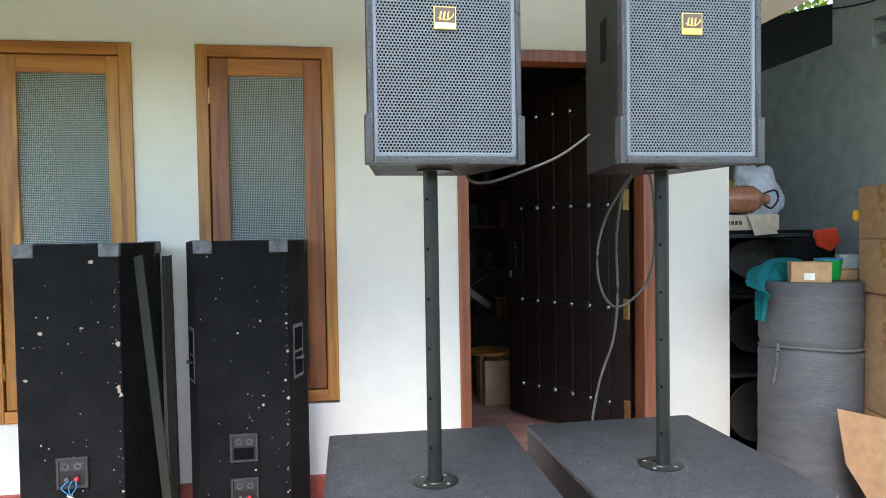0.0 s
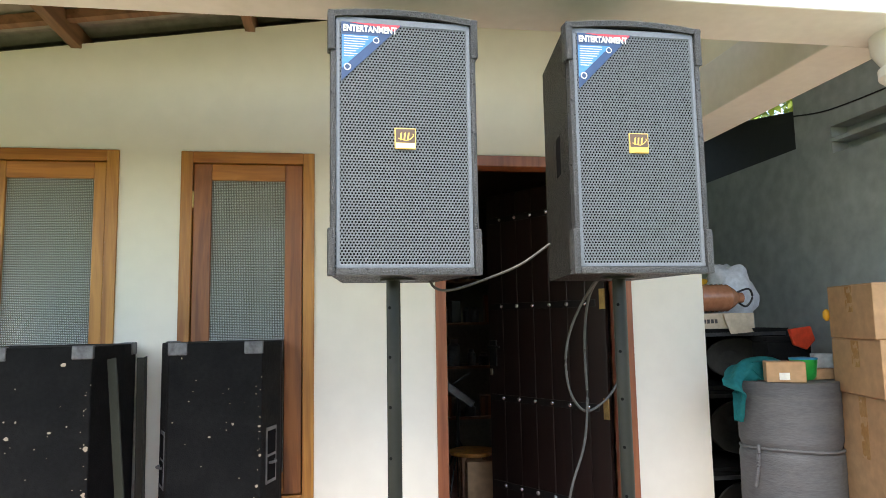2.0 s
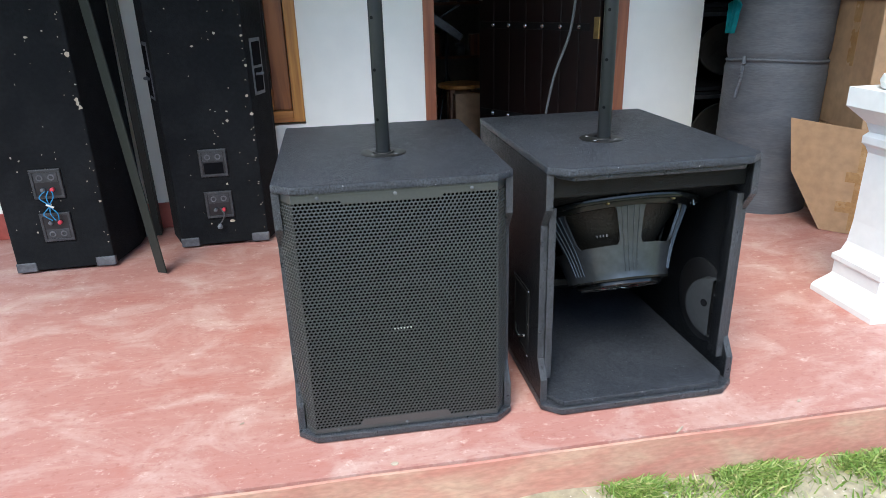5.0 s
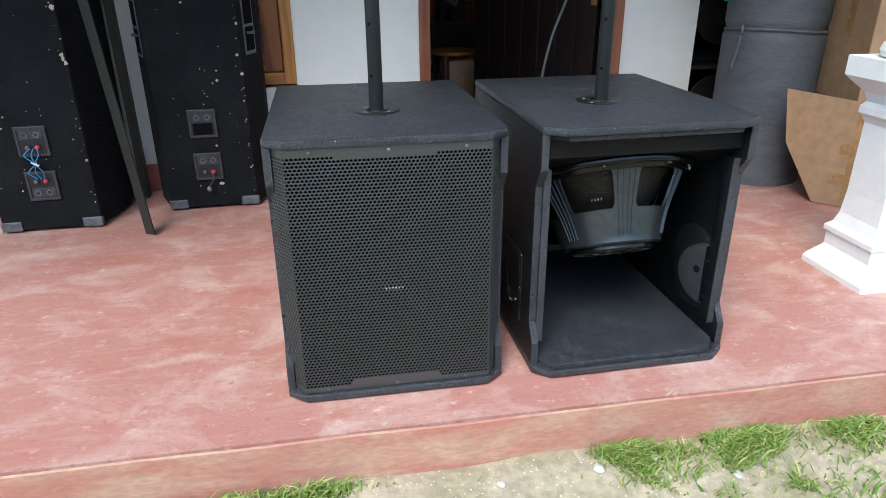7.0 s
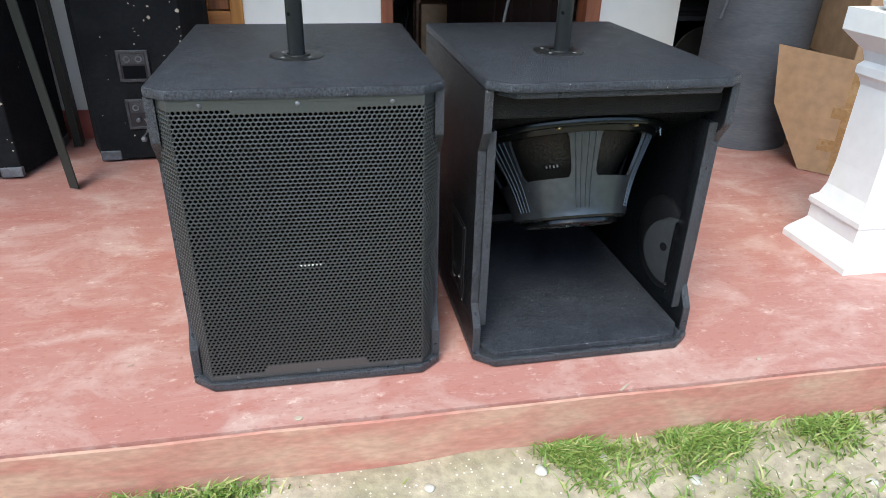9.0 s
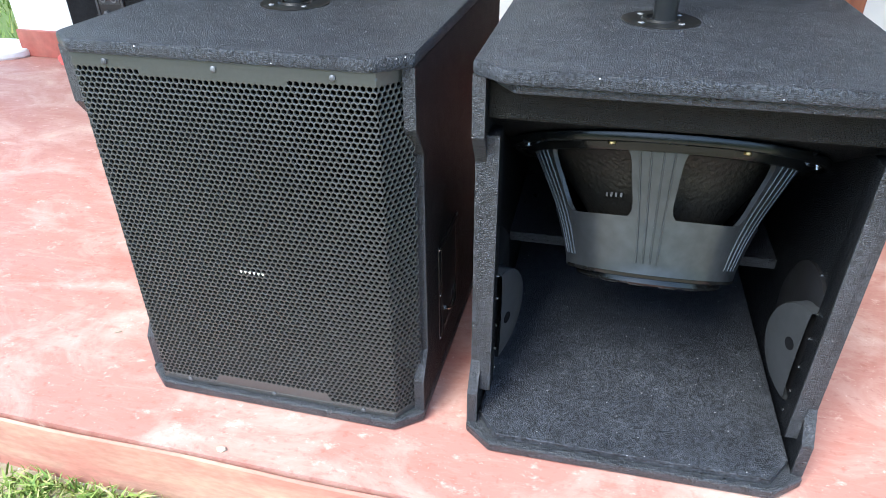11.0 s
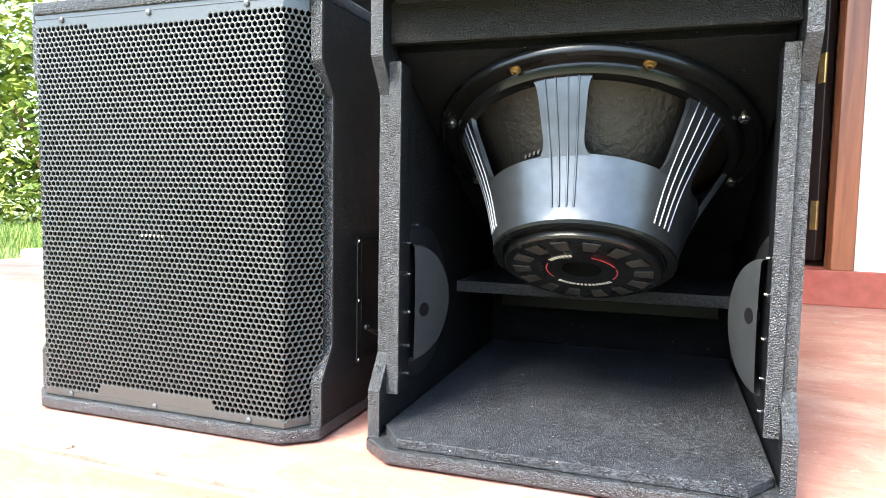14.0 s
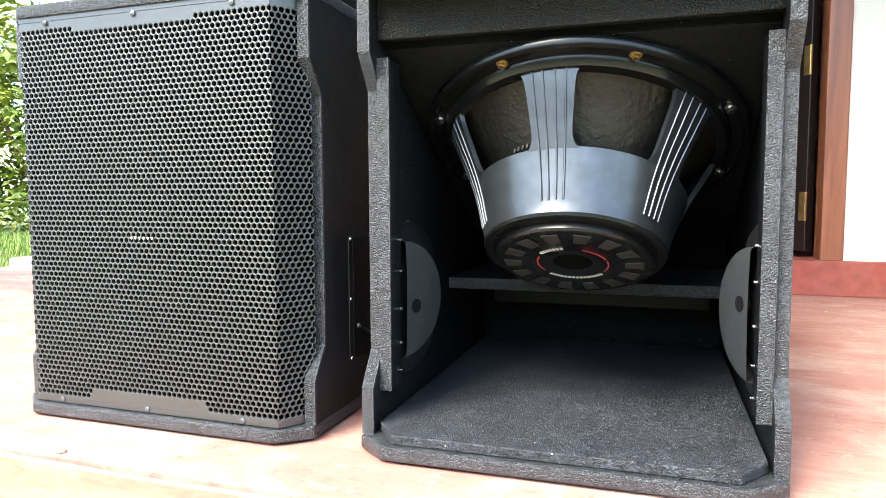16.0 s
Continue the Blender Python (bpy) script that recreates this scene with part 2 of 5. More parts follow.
def worn_cement(name):
    """Red oxide cement: broad faded areas, streaks of trowel and sweeping marks, small pale scuffs and deep red stains."""
    m = bpy.data.materials.new(name)
    m.use_nodes = True
    N, L = m.node_tree.nodes, m.node_tree.links
    b = N["Principled BSDF"]
    tc = N.new("ShaderNodeTexCoord")

    def tex(stretch, scale, detail, lo, hi, rough=0.6, dist=0.0):
        mp, n, r = N.new("ShaderNodeMapping"), N.new("ShaderNodeTexNoise"), N.new("ShaderNodeMapRange")
        mp.inputs["Scale"].default_value = stretch
        mp.inputs["Rotation"].default_value = (0, 0, 0.12)
        n.inputs["Scale"].default_value, n.inputs["Detail"].default_value, n.inputs["Roughness"].default_value, n.inputs["Distortion"].default_value = scale, detail, rough, dist
        r.inputs[1].default_value, r.inputs[2].default_value = lo, hi
        L.new(tc.outputs["Object"], mp.inputs[0]); L.new(mp.outputs[0], n.inputs["Vector"]); L.new(n.outputs["Fac"], r.inputs[0])
        return r.outputs[0]

    def blend(a, c, f, amount=1.0):
        n, k = N.new("ShaderNodeMix"), N.new("ShaderNodeMath")
        n.data_type = "RGBA"
        k.operation, k.inputs[1].default_value = "MULTIPLY", amount
        L.new(f, k.inputs[0]); L.new(k.outputs[0], n.inputs[0]); L.new(a, n.inputs[6])
        n.inputs[7].default_value = (*c, 1)
        return n.outputs[2]

    base = N.new("ShaderNodeRGB")
    base.outputs[0].default_value = (0.395, 0.182, 0.143, 1)
    col = blend(base.outputs[0], (0.53, 0.37, 0.305), tex((0.9, 1.3, 1), 4.2, 10.0, 0.46, 0.68, 0.68, 0.7), 0.85)
    col = blend(col, (0.355, 0.105, 0.075), tex((0.6, 1.6, 1), 3.0, 9.0, 0.53, 0.70, 0.7, 0.4), 0.6)
    col = blend(col, (0.55, 0.37, 0.29), tex((1.0, 6.0, 1), 5.0, 8.0, 0.52, 0.72, 0.75, 0.6), 0.4)
    col = blend(col, (0.30, 0.095, 0.07), tex((1.6, 5.0, 1), 9.0, 6.0, 0.58, 0.74, 0.65), 0.45)
    col = blend(col, (0.66, 0.52, 0.43), tex((1, 1.4, 1), 17.0, 10.0, 0.57, 0.68, 0.78), 0.75)
    col = blend(col, (0.70, 0.58, 0.48), tex((1, 1, 1), 95.0, 3.0, 0.66, 0.74), 0.6)
    col = blend(col, (0.27, 0.09, 0.07), tex((1, 1.3, 1), 48.0, 6.0, 0.56, 0.72), 0.55)
    L.new(col, b.inputs["Base Color"])
    rr = N.new("ShaderNodeMapRange")
    rr.inputs[3].default_value, rr.inputs[4].default_value = 0.36, 0.62
    L.new(tex((0.8, 2.0, 1), 5.0, 6.0, 0.3, 0.7), rr.inputs[0]); L.new(rr.outputs[0], b.inputs["Roughness"])
    b.inputs["Specular IOR Level"].default_value = 0.38
    bp = N.new("ShaderNodeBump")
    bp.inputs["Strength"].default_value, bp.inputs["Distance"].default_value = 0.22, 0.002
    L.new(tex((1, 2.5, 1), 26.0, 6.0, 0.2, 0.8), bp.inputs["Height"]); L.new(bp.outputs[0], b.inputs["Normal"])
    return m


M_FLOOR = worn_cement("red_polished_cement")
M_STEP = mat("stained_red_step", (0.38, 0.16, 0.115), 0.75, grain=0.3, grain_scale=25, col2=(0.43, 0.265, 0.18), mix_scale=5, stretch=(0.8, 1, 2.5))
M_SAND = mat("sandy_soil", (0.42, 0.35, 0.245), 0.95, grain=1.0, grain_scale=90, col2=(0.29, 0.26, 0.15), mix_scale=3.5, mix_lo=0.42, mix_hi=0.7, fine_amt=0.9, speck=(0.58, 0.52, 0.42), speck_scale=120, speck_size=0.3)
M_LAWN = mat("grass_ground", (0.10, 0.15, 0.035), 0.95, grain=0.9, grain_scale=30, col2=(0.17, 0.20, 0.07), mix_scale=1.2)
M_BLADE = mat("grass_blade_green", (0.15, 0.24, 0.045), 0.6, col2=(0.30, 0.32, 0.10), mix_scale=5)
M_LEAF = mat("leaf_green", (0.13, 0.20, 0.03), 0.5, col2=(0.34, 0.36, 0.07), mix_scale=3.0)
M_DISH = mat("grey_black_moulded_plastic", (0.030, 0.032, 0.034), 0.36, mix_scale=9)
M_STRIP = mat("dark_olive_steel", (0.020, 0.021, 0.016), 0.5, mix_scale=9, spec=0.3)
bl = M_BLADE.node_tree
geo_n, ramp_n, mixer = bl.nodes.new("ShaderNodeNewGeometry"), bl.nodes.new("ShaderNodeValToRGB"), bl.nodes.new("ShaderNodeMix")
ramp_n.color_ramp.elements[0].color, ramp_n.color_ramp.elements[1].color = (0.09, 0.17, 0.02, 1), (0.42, 0.38, 0.16, 1)
ramp_n.color_ramp.elements.new(0.75).color = (0.22, 0.30, 0.06, 1)
bl.links.new(geo_n.outputs["Random Per Island"], ramp_n.inputs[0])
bl.links.new(ramp_n.outputs[0], bl.nodes["Principled BSDF"].inputs["Base Color"])
M_GRIT = mat("soil_grit", (0.42, 0.37, 0.28), 0.9, mix_scale=40)
M_STONE = mat("pale_pebble", (0.50, 0.47, 0.39), 0.8, grain=0.3, grain_scale=60)
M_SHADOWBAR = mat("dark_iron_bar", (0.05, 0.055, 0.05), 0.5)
M_CREAM = mat("pale_cream_card", (0.60, 0.50, 0.37), 0.8, grain=0.1, grain_scale=30, col2=(0.52, 0.42, 0.30), mix_scale=3)
M_DUSTCONE = mat("dusty_grey_brown_cone", (0.045, 0.041, 0.032), 0.85, grain=0.3, grain_scale=50, col2=(0.05, 0.045, 0.035), mix_scale=5)
# black cabinet paint with the reflected green of the yard tinted into it
M_HEADER = mat("black_textured_paint_olive_reflection", (0.0042, 0.0043, 0.0032), 0.36, grain=1.0, grain_scale=440, deep=0.0038, stipple=(0.25, 2.0), col2=(0.006, 0.006, 0.0045), mix_scale=20, spec=0.28)
M_FLANGE = mat("gloss_black_ring", (0.006, 0.0062, 0.006), 0.24, spec=0.4, mix_scale=9)
M_VANE = mat("grey_brown_moulding", (0.030, 0.027, 0.025), 0.45, mix_scale=12)
M_PRINT = mat("dark_print", (0.06, 0.05, 0.05), 0.6)


# ---- geometry helpers ----
def mesh_of(name, bm, smooth=False):
    bmesh.ops.recalc_face_normals(bm, faces=bm.faces)
    me = bpy.data.meshes.new(name)
    bm.to_mesh(me)
    bm.free()
    if smooth:
        for p in me.polygons:
            p.use_smooth = True
        me.set_sharp_from_angle(angle=radians(38))
    return me


def part(name, bm, material, parent=None, label="", smooth=False):
    me = bm if isinstance(bm, bpy.types.Mesh) else mesh_of(name, bm, smooth)
    if not me.materials:
        me.materials.append(material)
    ob = new(name, me)
    if parent:
        ob.parent = parent
    return tagged(ob, label)


def thing(name, at, label, category, rz=0, group="", kind=""):
    ob = new(name)
    ob.empty_display_size = 0.05
    ob.matrix_world = pose(*at, 0, 0, rz)
    return tagged(ob, label, category, group, kind)


def box(x0, x1, y0, y1, z0, z1, bev=0.0, bm=None, seg=2):
    bm = bm or bmesh.new()
    r = bmesh.ops.create_cube(bm, size=1)
    bmesh.ops.transform(bm, verts=r["verts"], matrix=Matrix.LocRotScale(((x0 + x1) / 2, (y0 + y1) / 2, (z0 + z1) / 2), None, (x1 - x0, y1 - y0, z1 - z0)))
    if bev:
        es = {e for v in r["verts"] for e in v.link_edges}
        bmesh.ops.bevel(bm, geom=list(es), offset=bev, segments=seg, affect="EDGES", profile=0.5)
    return bm


def prism(pts, axis, a, b, bev=0.0, bm=None):
    """A polygon in the two other axes, drawn out along axis from a to b."""
    bm = bm or bmesh.new()
    i = "xyz".index(axis)
    rings = []
    for h in (a, b):
        ring = []
        for p in pts:
            c = list(p)
            c.insert(i, h)
            ring.append(bm.verts.new(c))
        rings.append(ring)
    fs = [bm.faces.new(rings[0]), bm.faces.new(rings[1])]
    for k in range(len(pts)):
        j = (k + 1) % len(pts)
        fs.append(bm.faces.new((rings[0][k], rings[0][j], rings[1][j], rings[1][k])))
    if bev:
        es = {e for f in fs for e in f.edges}
        bmesh.ops.recalc_face_normals(bm, faces=fs)
        bmesh.ops.bevel(bm, geom=list(es), offset=bev, segments=2, affect="EDGES", profile=0.5)
    return bm


def lathe(profile, m=None, seg=32, bm=None, closed=True):
    """Turns (radius, height) pairs round z, then moves it by m."""
    bm = bm or bmesh.new()
    m = m or Matrix()
    rings = []
    for r, h in profile:
        rings.append([bm.verts.new(m @ Vector((r * math.cos(2 * math.pi * k / seg), r * math.sin(2 * math.pi * k / seg), h))) for k in range(seg)])
    for a, b in zip(rings, rings[1:]):
        for k in range(seg):
            bm.faces.new((a[k], a[(k + 1) % seg], b[(k + 1) % seg], b[k]))
    if closed:
        bm.faces.new(rings[0])
        bm.faces.new(rings[-1])
    return bm


def tube(points, radius, seg=8, bm=None, smooth_steps=6):
    """A round cord along a smooth line through the points."""
    bm = bm or bmesh.new()
    P = [Vector(p) for p in points]
    line = []
    for i in range(len(P) - 1):
        p0, p1, p2, p3 = P[max(i - 1, 0)], P[i], P[i + 1], P[min(i + 2, len(P) - 1)]
        for s in range(smooth_steps):
            t = s / smooth_steps
            line.append(0.5 * (2 * p1 + (p2 - p0) * t + (2 * p0 - 5 * p1 + 4 * p2 - p3) * t * t + (3 * p1 - p0 - 3 * p2 + p3) * t ** 3))
    line.append(P[-1])
    rings = []
    for i, p in enumerate(line):
        d = (line[min(i + 1, len(line) - 1)] - line[max(i - 1, 0)]).normalized()
        q = d.to_track_quat("Z", "Y").to_matrix()
        rings.append([bm.verts.new(p + q @ Vector((radius * math.cos(2 * math.pi * k / seg), radius * math.sin(2 * math.pi * k / seg), 0))) for k in range(seg)])
    for a, b in zip(rings, rings[1:]):
        for k in range(seg):
            bm.faces.new((a[k], a[(k + 1) % seg], b[(k + 1) % seg], b[k]))
    bm.faces.new(rings[0]); bm.faces.new(rings[-1])
    return bm


def words(text, size, m, material, parent, name="lettering", depth=0.0006, xs=1.0):
    cu = bpy.data.curves.new(name, "FONT")
    cu.body, cu.size, cu.extrude, cu.align_x, cu.align_y = text, size, depth, "LEFT", "CENTER"
    cu.offset = size * 0.03
    tmp = bpy.data.objects.new("tmp_text", cu)
    scene.collection.objects.link(tmp)
    me = bpy.data.meshes.new_from_object(tmp.evaluated_get(bpy.context.evaluated_depsgraph_get()))
    bpy.data.objects.remove(tmp)
    me.transform(m @ Matrix.Diagonal((xs, 1, 1, 1)))
    me.materials.clear()
    me.materials.append(material)
    ob = new(name, me)
    ob.parent = parent
    return ob


def perforated(name, umin, umax, zmin, zmax, pitch, hole, place, solid, thick=0.0026):
    """A sheet of hexagonal cells with a hexagonal hole each; place(u, z, depth) puts a point of it in space; solid(u, z) leaves a cell unpierced."""
    V, F = [], []
    R = pitch / math.sqrt(3)
    row = 1.5 * R
    nz, nu = int((zmax - zmin) / row), int((umax - umin) / pitch)
    uo, zo = (umin + umax - nu * pitch) / 2, (zmin + zmax - nz * row) / 2
    cs = [(math.sin(math.pi / 3 * k), math.cos(math.pi / 3 * k)) for k in range(6)]
    for j in range(nz + 1):
        for i in range(nu + (j % 2 == 0)):
            cu, cz = uo + (i + (0.5 if j % 2 else 0.0)) * pitch, zo + j * row
            base = len(V)
            if solid(cu, cz):
                V += [place(cu + R * 1.001 * s, cz + R * 1.001 * c, 0) for s, c in cs]
                F.append(tuple(base + k for k in range(6)))
                continue
            for rad, dep in ((R * 1.001, 0), (hole, 0.0004), (hole * (0.88 if thick < 0.004 else 0.95), thick)):
                V += [place(cu + rad * s, cz + rad * c, dep) for s, c in cs]
            for k in range(6):
                n = (k + 1) % 6
                F.append((base + k, base + n, base + 6 + n, base + 6 + k))
                F.append((base + 6 + k, base + 6 + n, base + 12 + n, base + 12 + k))
    me = bpy.data.meshes.new(name)
    me.from_pydata(V, [], F)
    me.update()
    return me

# ---- large structure ----
EDGE = 1.235
GROUND = -0.14
bm = bmesh.new()
# the porch slab reaches under the house and leaves a raised floor inside it
prism([(-2.35, EDGE), (4.2, EDGE + 0.01), (4.2, 7.0), (3.2, 7.0), (3.2, 6.6), (-2.12, 6.6), (-2.12, 3.62), (-2.35, 3.55)], "z", GROUND - 0.1, 0.0, bm=bm)
floor = tagged(part("floor", bm, M_FLOOR), "worn red polished cement porch floor with pale patches", "floor", kind="structure")
step_bm = bmesh.new()
n_step = 90
prev = None
random.seed(5)
for i in range(n_step + 1):
    x = -2.35 + 6.55 * i / n_step
    w = 0.004 * noise.noise((x * 4, 0, 0))
    e = EDGE + 0.01 * (x + 2.35) / 6.55
    col = [step_bm.verts.new((x, e - 0.009 + w, -0.0015)), step_bm.verts.new((x, e - 0.013 + w, -0.006)),
           step_bm.verts.new((x, e - 0.015 + 1.5 * w, -0.08)), step_bm.verts.new((x, e - 0.02 + 2 * w, GROUND - 0.08)), step_bm.verts.new((x, e + 0.05, GROUND - 0.08)), step_bm.verts.new((x, e + 0.05, -0.0015))]
    if prev:
        for a in range(5):
            step_bm.faces.new((prev[a], col[a], col[a + 1], prev[a + 1]))
    prev = col
tagged(part("step_edge", step_bm, M_STEP, smooth=True), "stained red cement riser of the porch step", "step", kind="structure")


def ground_height(x, y):
    near = max(0.0, min(1.0, (y - 0.75) / 0.5)) if y < EDGE + 0.05 else 0.0
    return GROUND - 0.035 + 0.045 * near + 0.018 * noise.noise((x * 2.3, y * 2.3, 3)) + 0.006 * noise.noise((x * 13, y * 13, 8))


def grid_sheet(xs, ys, hole):
    g = bmesh.new()
    vs = [[g.verts.new((x, y, ground_height(x, y) if abs(x) < 6 and -4 < y < 6 else GROUND - 0.06)) for y in ys] for x in xs]
    for i in range(len(xs) - 1):
        for j in range(len(ys) - 1):
            g.faces.new((vs[i][j], vs[i + 1][j], vs[i + 1][j + 1], vs[i][j + 1]))
    return g


xs = [-900, -200, -60, -25, -12, -7] + [-4 + 0.08 * i for i in range(93)] + [5, 8, 14, 30, 80, 300, 900]
ys = [-900, -200, -60, -20, -8, -4] + [-1.5 + 0.07 * i for i in range(42)] + [2, 3, 3.6, 4.5, 6, 9, 15, 40, 120, 400, 900]
ground = part("ground", grid_sheet(xs, ys, None), M_SAND, smooth=True)
ground.data.materials.append(M_LAWN)
for p in ground.data.polygons:
    c = p.center
    if c.y > 2.2 or c.y < -1.2 or c.x < -2.4 or c.x > 3.6:
        p.material_index = 1
tagged(ground, "sandy yard soil with patches of grass", "ground", kind="structure")

# front wall of the house with openings for two windows and a door; its top follows the roof
ROOF0, SLOPE = 2.905, 0.153


def roof_z(x):
    return ROOF0 + SLOPE * (x + 0.04)


WY0, WY1 = 3.30, 3.46
wins = [(-1.60, -0.952), (-0.667, -0.027)]
WZ0, WZ1 = 0.48, 2.21
DX0, DX1, DZ1 = 0.575, 1.625, 2.22
WALL_L, WALL_R = -2.05, 2.035
bm = bmesh.new()
cuts = [WALL_L, wins[0][0], wins[0][1], wins[1][0], wins[1][1], DX0, DX1, WALL_R]
for a, b in zip(cuts, cuts[1:]):
    if (a, b) in wins:
        prism([(a, 0.13), (b, 0.13), (b, WZ0), (a, WZ0)], "y", WY0, WY1, bm=bm)
        prism([(a, WZ1), (b, WZ1), (b, roof_z(b)), (a, roof_z(a))], "y", WY0, WY1, bm=bm)
    elif a == DX0:
        prism([(a, DZ1), (b, DZ1), (b, roof_z(b)), (a, roof_z(a))], "y", WY0, WY1, bm=bm)
    else:
        prism([(a, 0.13), (b, 0.13), (b, roof_z(b)), (a, roof_z(a))], "y", WY0, WY1, bm=bm)
tagged(part("wall_front", bm, M_WALL), "cream white painted house wall with a sloping top", "wall", kind="structure")
bm = box(WALL_L - 0.008, WALL_R + 0.008, WY0 - 0.012, WY1, 0.0, 0.13, 0.004)
tagged(part("plinth_front", bm, M_PLINTH), "red painted plinth along the foot of the wall", "plinth", kind="structure")
tagged(part("floor_inside", box(WALL_L + 0.02, WALL_R - 0.02, WY1, 6.5, 0.0, 0.127), M_FLOOR), "red cement floor of the dim room", "floor", kind="structure")
# the back wall, like the ceiling below, has the room's shade in its colour
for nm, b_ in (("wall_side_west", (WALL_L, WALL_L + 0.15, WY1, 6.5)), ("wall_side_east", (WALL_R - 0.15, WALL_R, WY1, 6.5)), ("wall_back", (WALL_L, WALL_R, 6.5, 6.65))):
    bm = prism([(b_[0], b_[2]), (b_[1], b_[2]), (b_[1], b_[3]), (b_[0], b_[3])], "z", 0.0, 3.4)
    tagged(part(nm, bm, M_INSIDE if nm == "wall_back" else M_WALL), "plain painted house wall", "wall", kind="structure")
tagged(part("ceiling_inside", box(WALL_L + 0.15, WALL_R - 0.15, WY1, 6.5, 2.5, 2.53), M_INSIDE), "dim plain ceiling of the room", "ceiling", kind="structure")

# front beam, side beam, roof
BZ0, BZ1 = 2.283, 2.52
tagged(part("beam_front", box(-3.2, 2.10, 1.68, 1.93, BZ0, BZ1 + 0.06, 0.006), M_WHITE), "white painted concrete porch beam", "beam", kind="structure")
tagged(part("beam_side", box(1.77, 2.02, 1.93, 3.30, BZ0, BZ1, 0.006), M_WHITE), "cream painted concrete beam running back to the wall", "beam", kind="structure")
bm = prism([(1.80, BZ1), (1.99, BZ1), (1.99, roof_z(1.99)), (1.80, roof_z(1.80))], "y", 1.95, 3.30)
tagged(part("wall_gable", bm, M_WALL), "cream painted wall between beam and roof", "wall", kind="structure")
bm = bmesh.new()
prev = None
for i in range(0, 241):
    y = 1.0 + 6.0 * i / 240
    dz = 0.018 * math.cos(2 * math.pi * y / 0.146)
    row = [bm.verts.new((x, y, roof_z(x) + 0.10 + dz)) for x in (-3.4, -1.0, 1.5, 4.0)]
    up = [bm.verts.new((x, y, roof_z(x) + 0.106 + dz)) for x in (-3.4, -1.0, 1.5, 4.0)]
    if prev:
        for k in range(3):
            bm.faces.new((prev[0][k], row[k], row[k + 1], prev[0][k + 1]))
            bm.faces.new((prev[1][k], prev[1][k + 1], up[k + 1], up[k]))
    prev = (row, up)
tagged(part("roof_sheet", bm, M_ROOF), "weathered grey corrugated roof sheets", "roof", kind="structure")
for k, x in enumerate((-2.7, -1.95, -1.17, -0.35, 0.5, 1.3, 2.6)):
    bm = box(-0.025, 0.025, 1.05, 6.6, -0.10, 0.0, 0.003)
    ob = part("rafter", bm, M_RAFTER)
    ob.matrix_world = pose(x, 0, roof_z(x) + 0.08)
    tagged(ob, "brown timber rafter under the roof sheets", "rafter", group="rafters", kind="structure")
for y in (1.4, 2.35, 3.1):
    bm = bmesh.new()
    prism([(-3.3, roof_z(-3.3) + 0.035), (3.9, roof_z(3.9) + 0.035), (3.9, roof_z(3.9) + 0.08), (-3.3, roof_z(-3.3) + 0.08)], "y", y, y + 0.05, bm=bm)
    tagged(part("batten", bm, M_RAFTER), "timber batten under the roof sheets", "batten", group="battens", kind="structure")

# grey wall along the side passage, with a high gap and two vent slots
SX = 3.05
bm = bmesh.new()
box(SX, SX + 0.15, 2.0, 7.0, 0.0, 2.33, bm=bm)
box(SX, SX + 0.15, 3.50, 7.0, 2.33, 2.44, bm=bm)
box(SX, SX + 0.15, 2.0, 2.62, 2.33, 2.5, bm=bm)
box(SX, SX + 0.15, 2.62, 3.50, 2.40, 2.425, bm=bm)
box(SX, SX + 0.15, 2.0, 3.82, 2.495, 3.45, bm=bm)
box(SX + 0.11, SX + 0.15, 2.62, 3.50, 2.33, 2.495, bm=bm)
box(SX, SX + 0.15, 3.50, 3.82, 2.44, 2.495, bm=bm)
box(SX, SX + 0.15, 5.6, 7.0, 2.44, 3.45, bm=bm)
tagged(part("wall_passage", bm, M_GREY), "grey cement wall with vent slots and a high gap", "wall", kind="structure")
tagged(part("lintel_passage", prism([(3.82, 2.44), (5.6, 2.44), (5.6, 3.02), (3.82, 2.70)], "x", SX + 0.03, SX + 0.13), M_DKMETAL), "dark timber filling the gap of the wall", "beam", kind="structure")
tagged(part("wall_passage_end", box(2.02, 3.2, 6.85, 7.0, 0.0, 3.45), M_GREY), "shaded wall at the end of the passage", "wall", kind="structure")
tagged(part("wire", tube([(SX - 0.004, 3.82, 2.66), (SX - 0.006, 3.5, 2.60), (SX - 0.004, 3.0, 2.585), (SX - 0.004, 2.6, 2.60)], 0.005), M_DARKPL), "black wire along the grey wall", "wire", kind="structure")


# ---- porch column ----
def square_rings(levels, cx, cy, seg_mat=None):
    g = bmesh.new()
    prev = None
    for h, z in levels:
        ring = [g.verts.new((cx + a * h, cy + b * h, z)) for a, b in ((-1, -1), (1, -1), (1, 1), (-1, 1))]
        if prev:
            for k in range(4):
                g.faces.new((prev[k], prev[(k + 1) % 4], ring[(k + 1) % 4], ring[k]))
        else:
            g.faces.new(ring)
        prev = ring
    g.faces.new(prev)
    return g


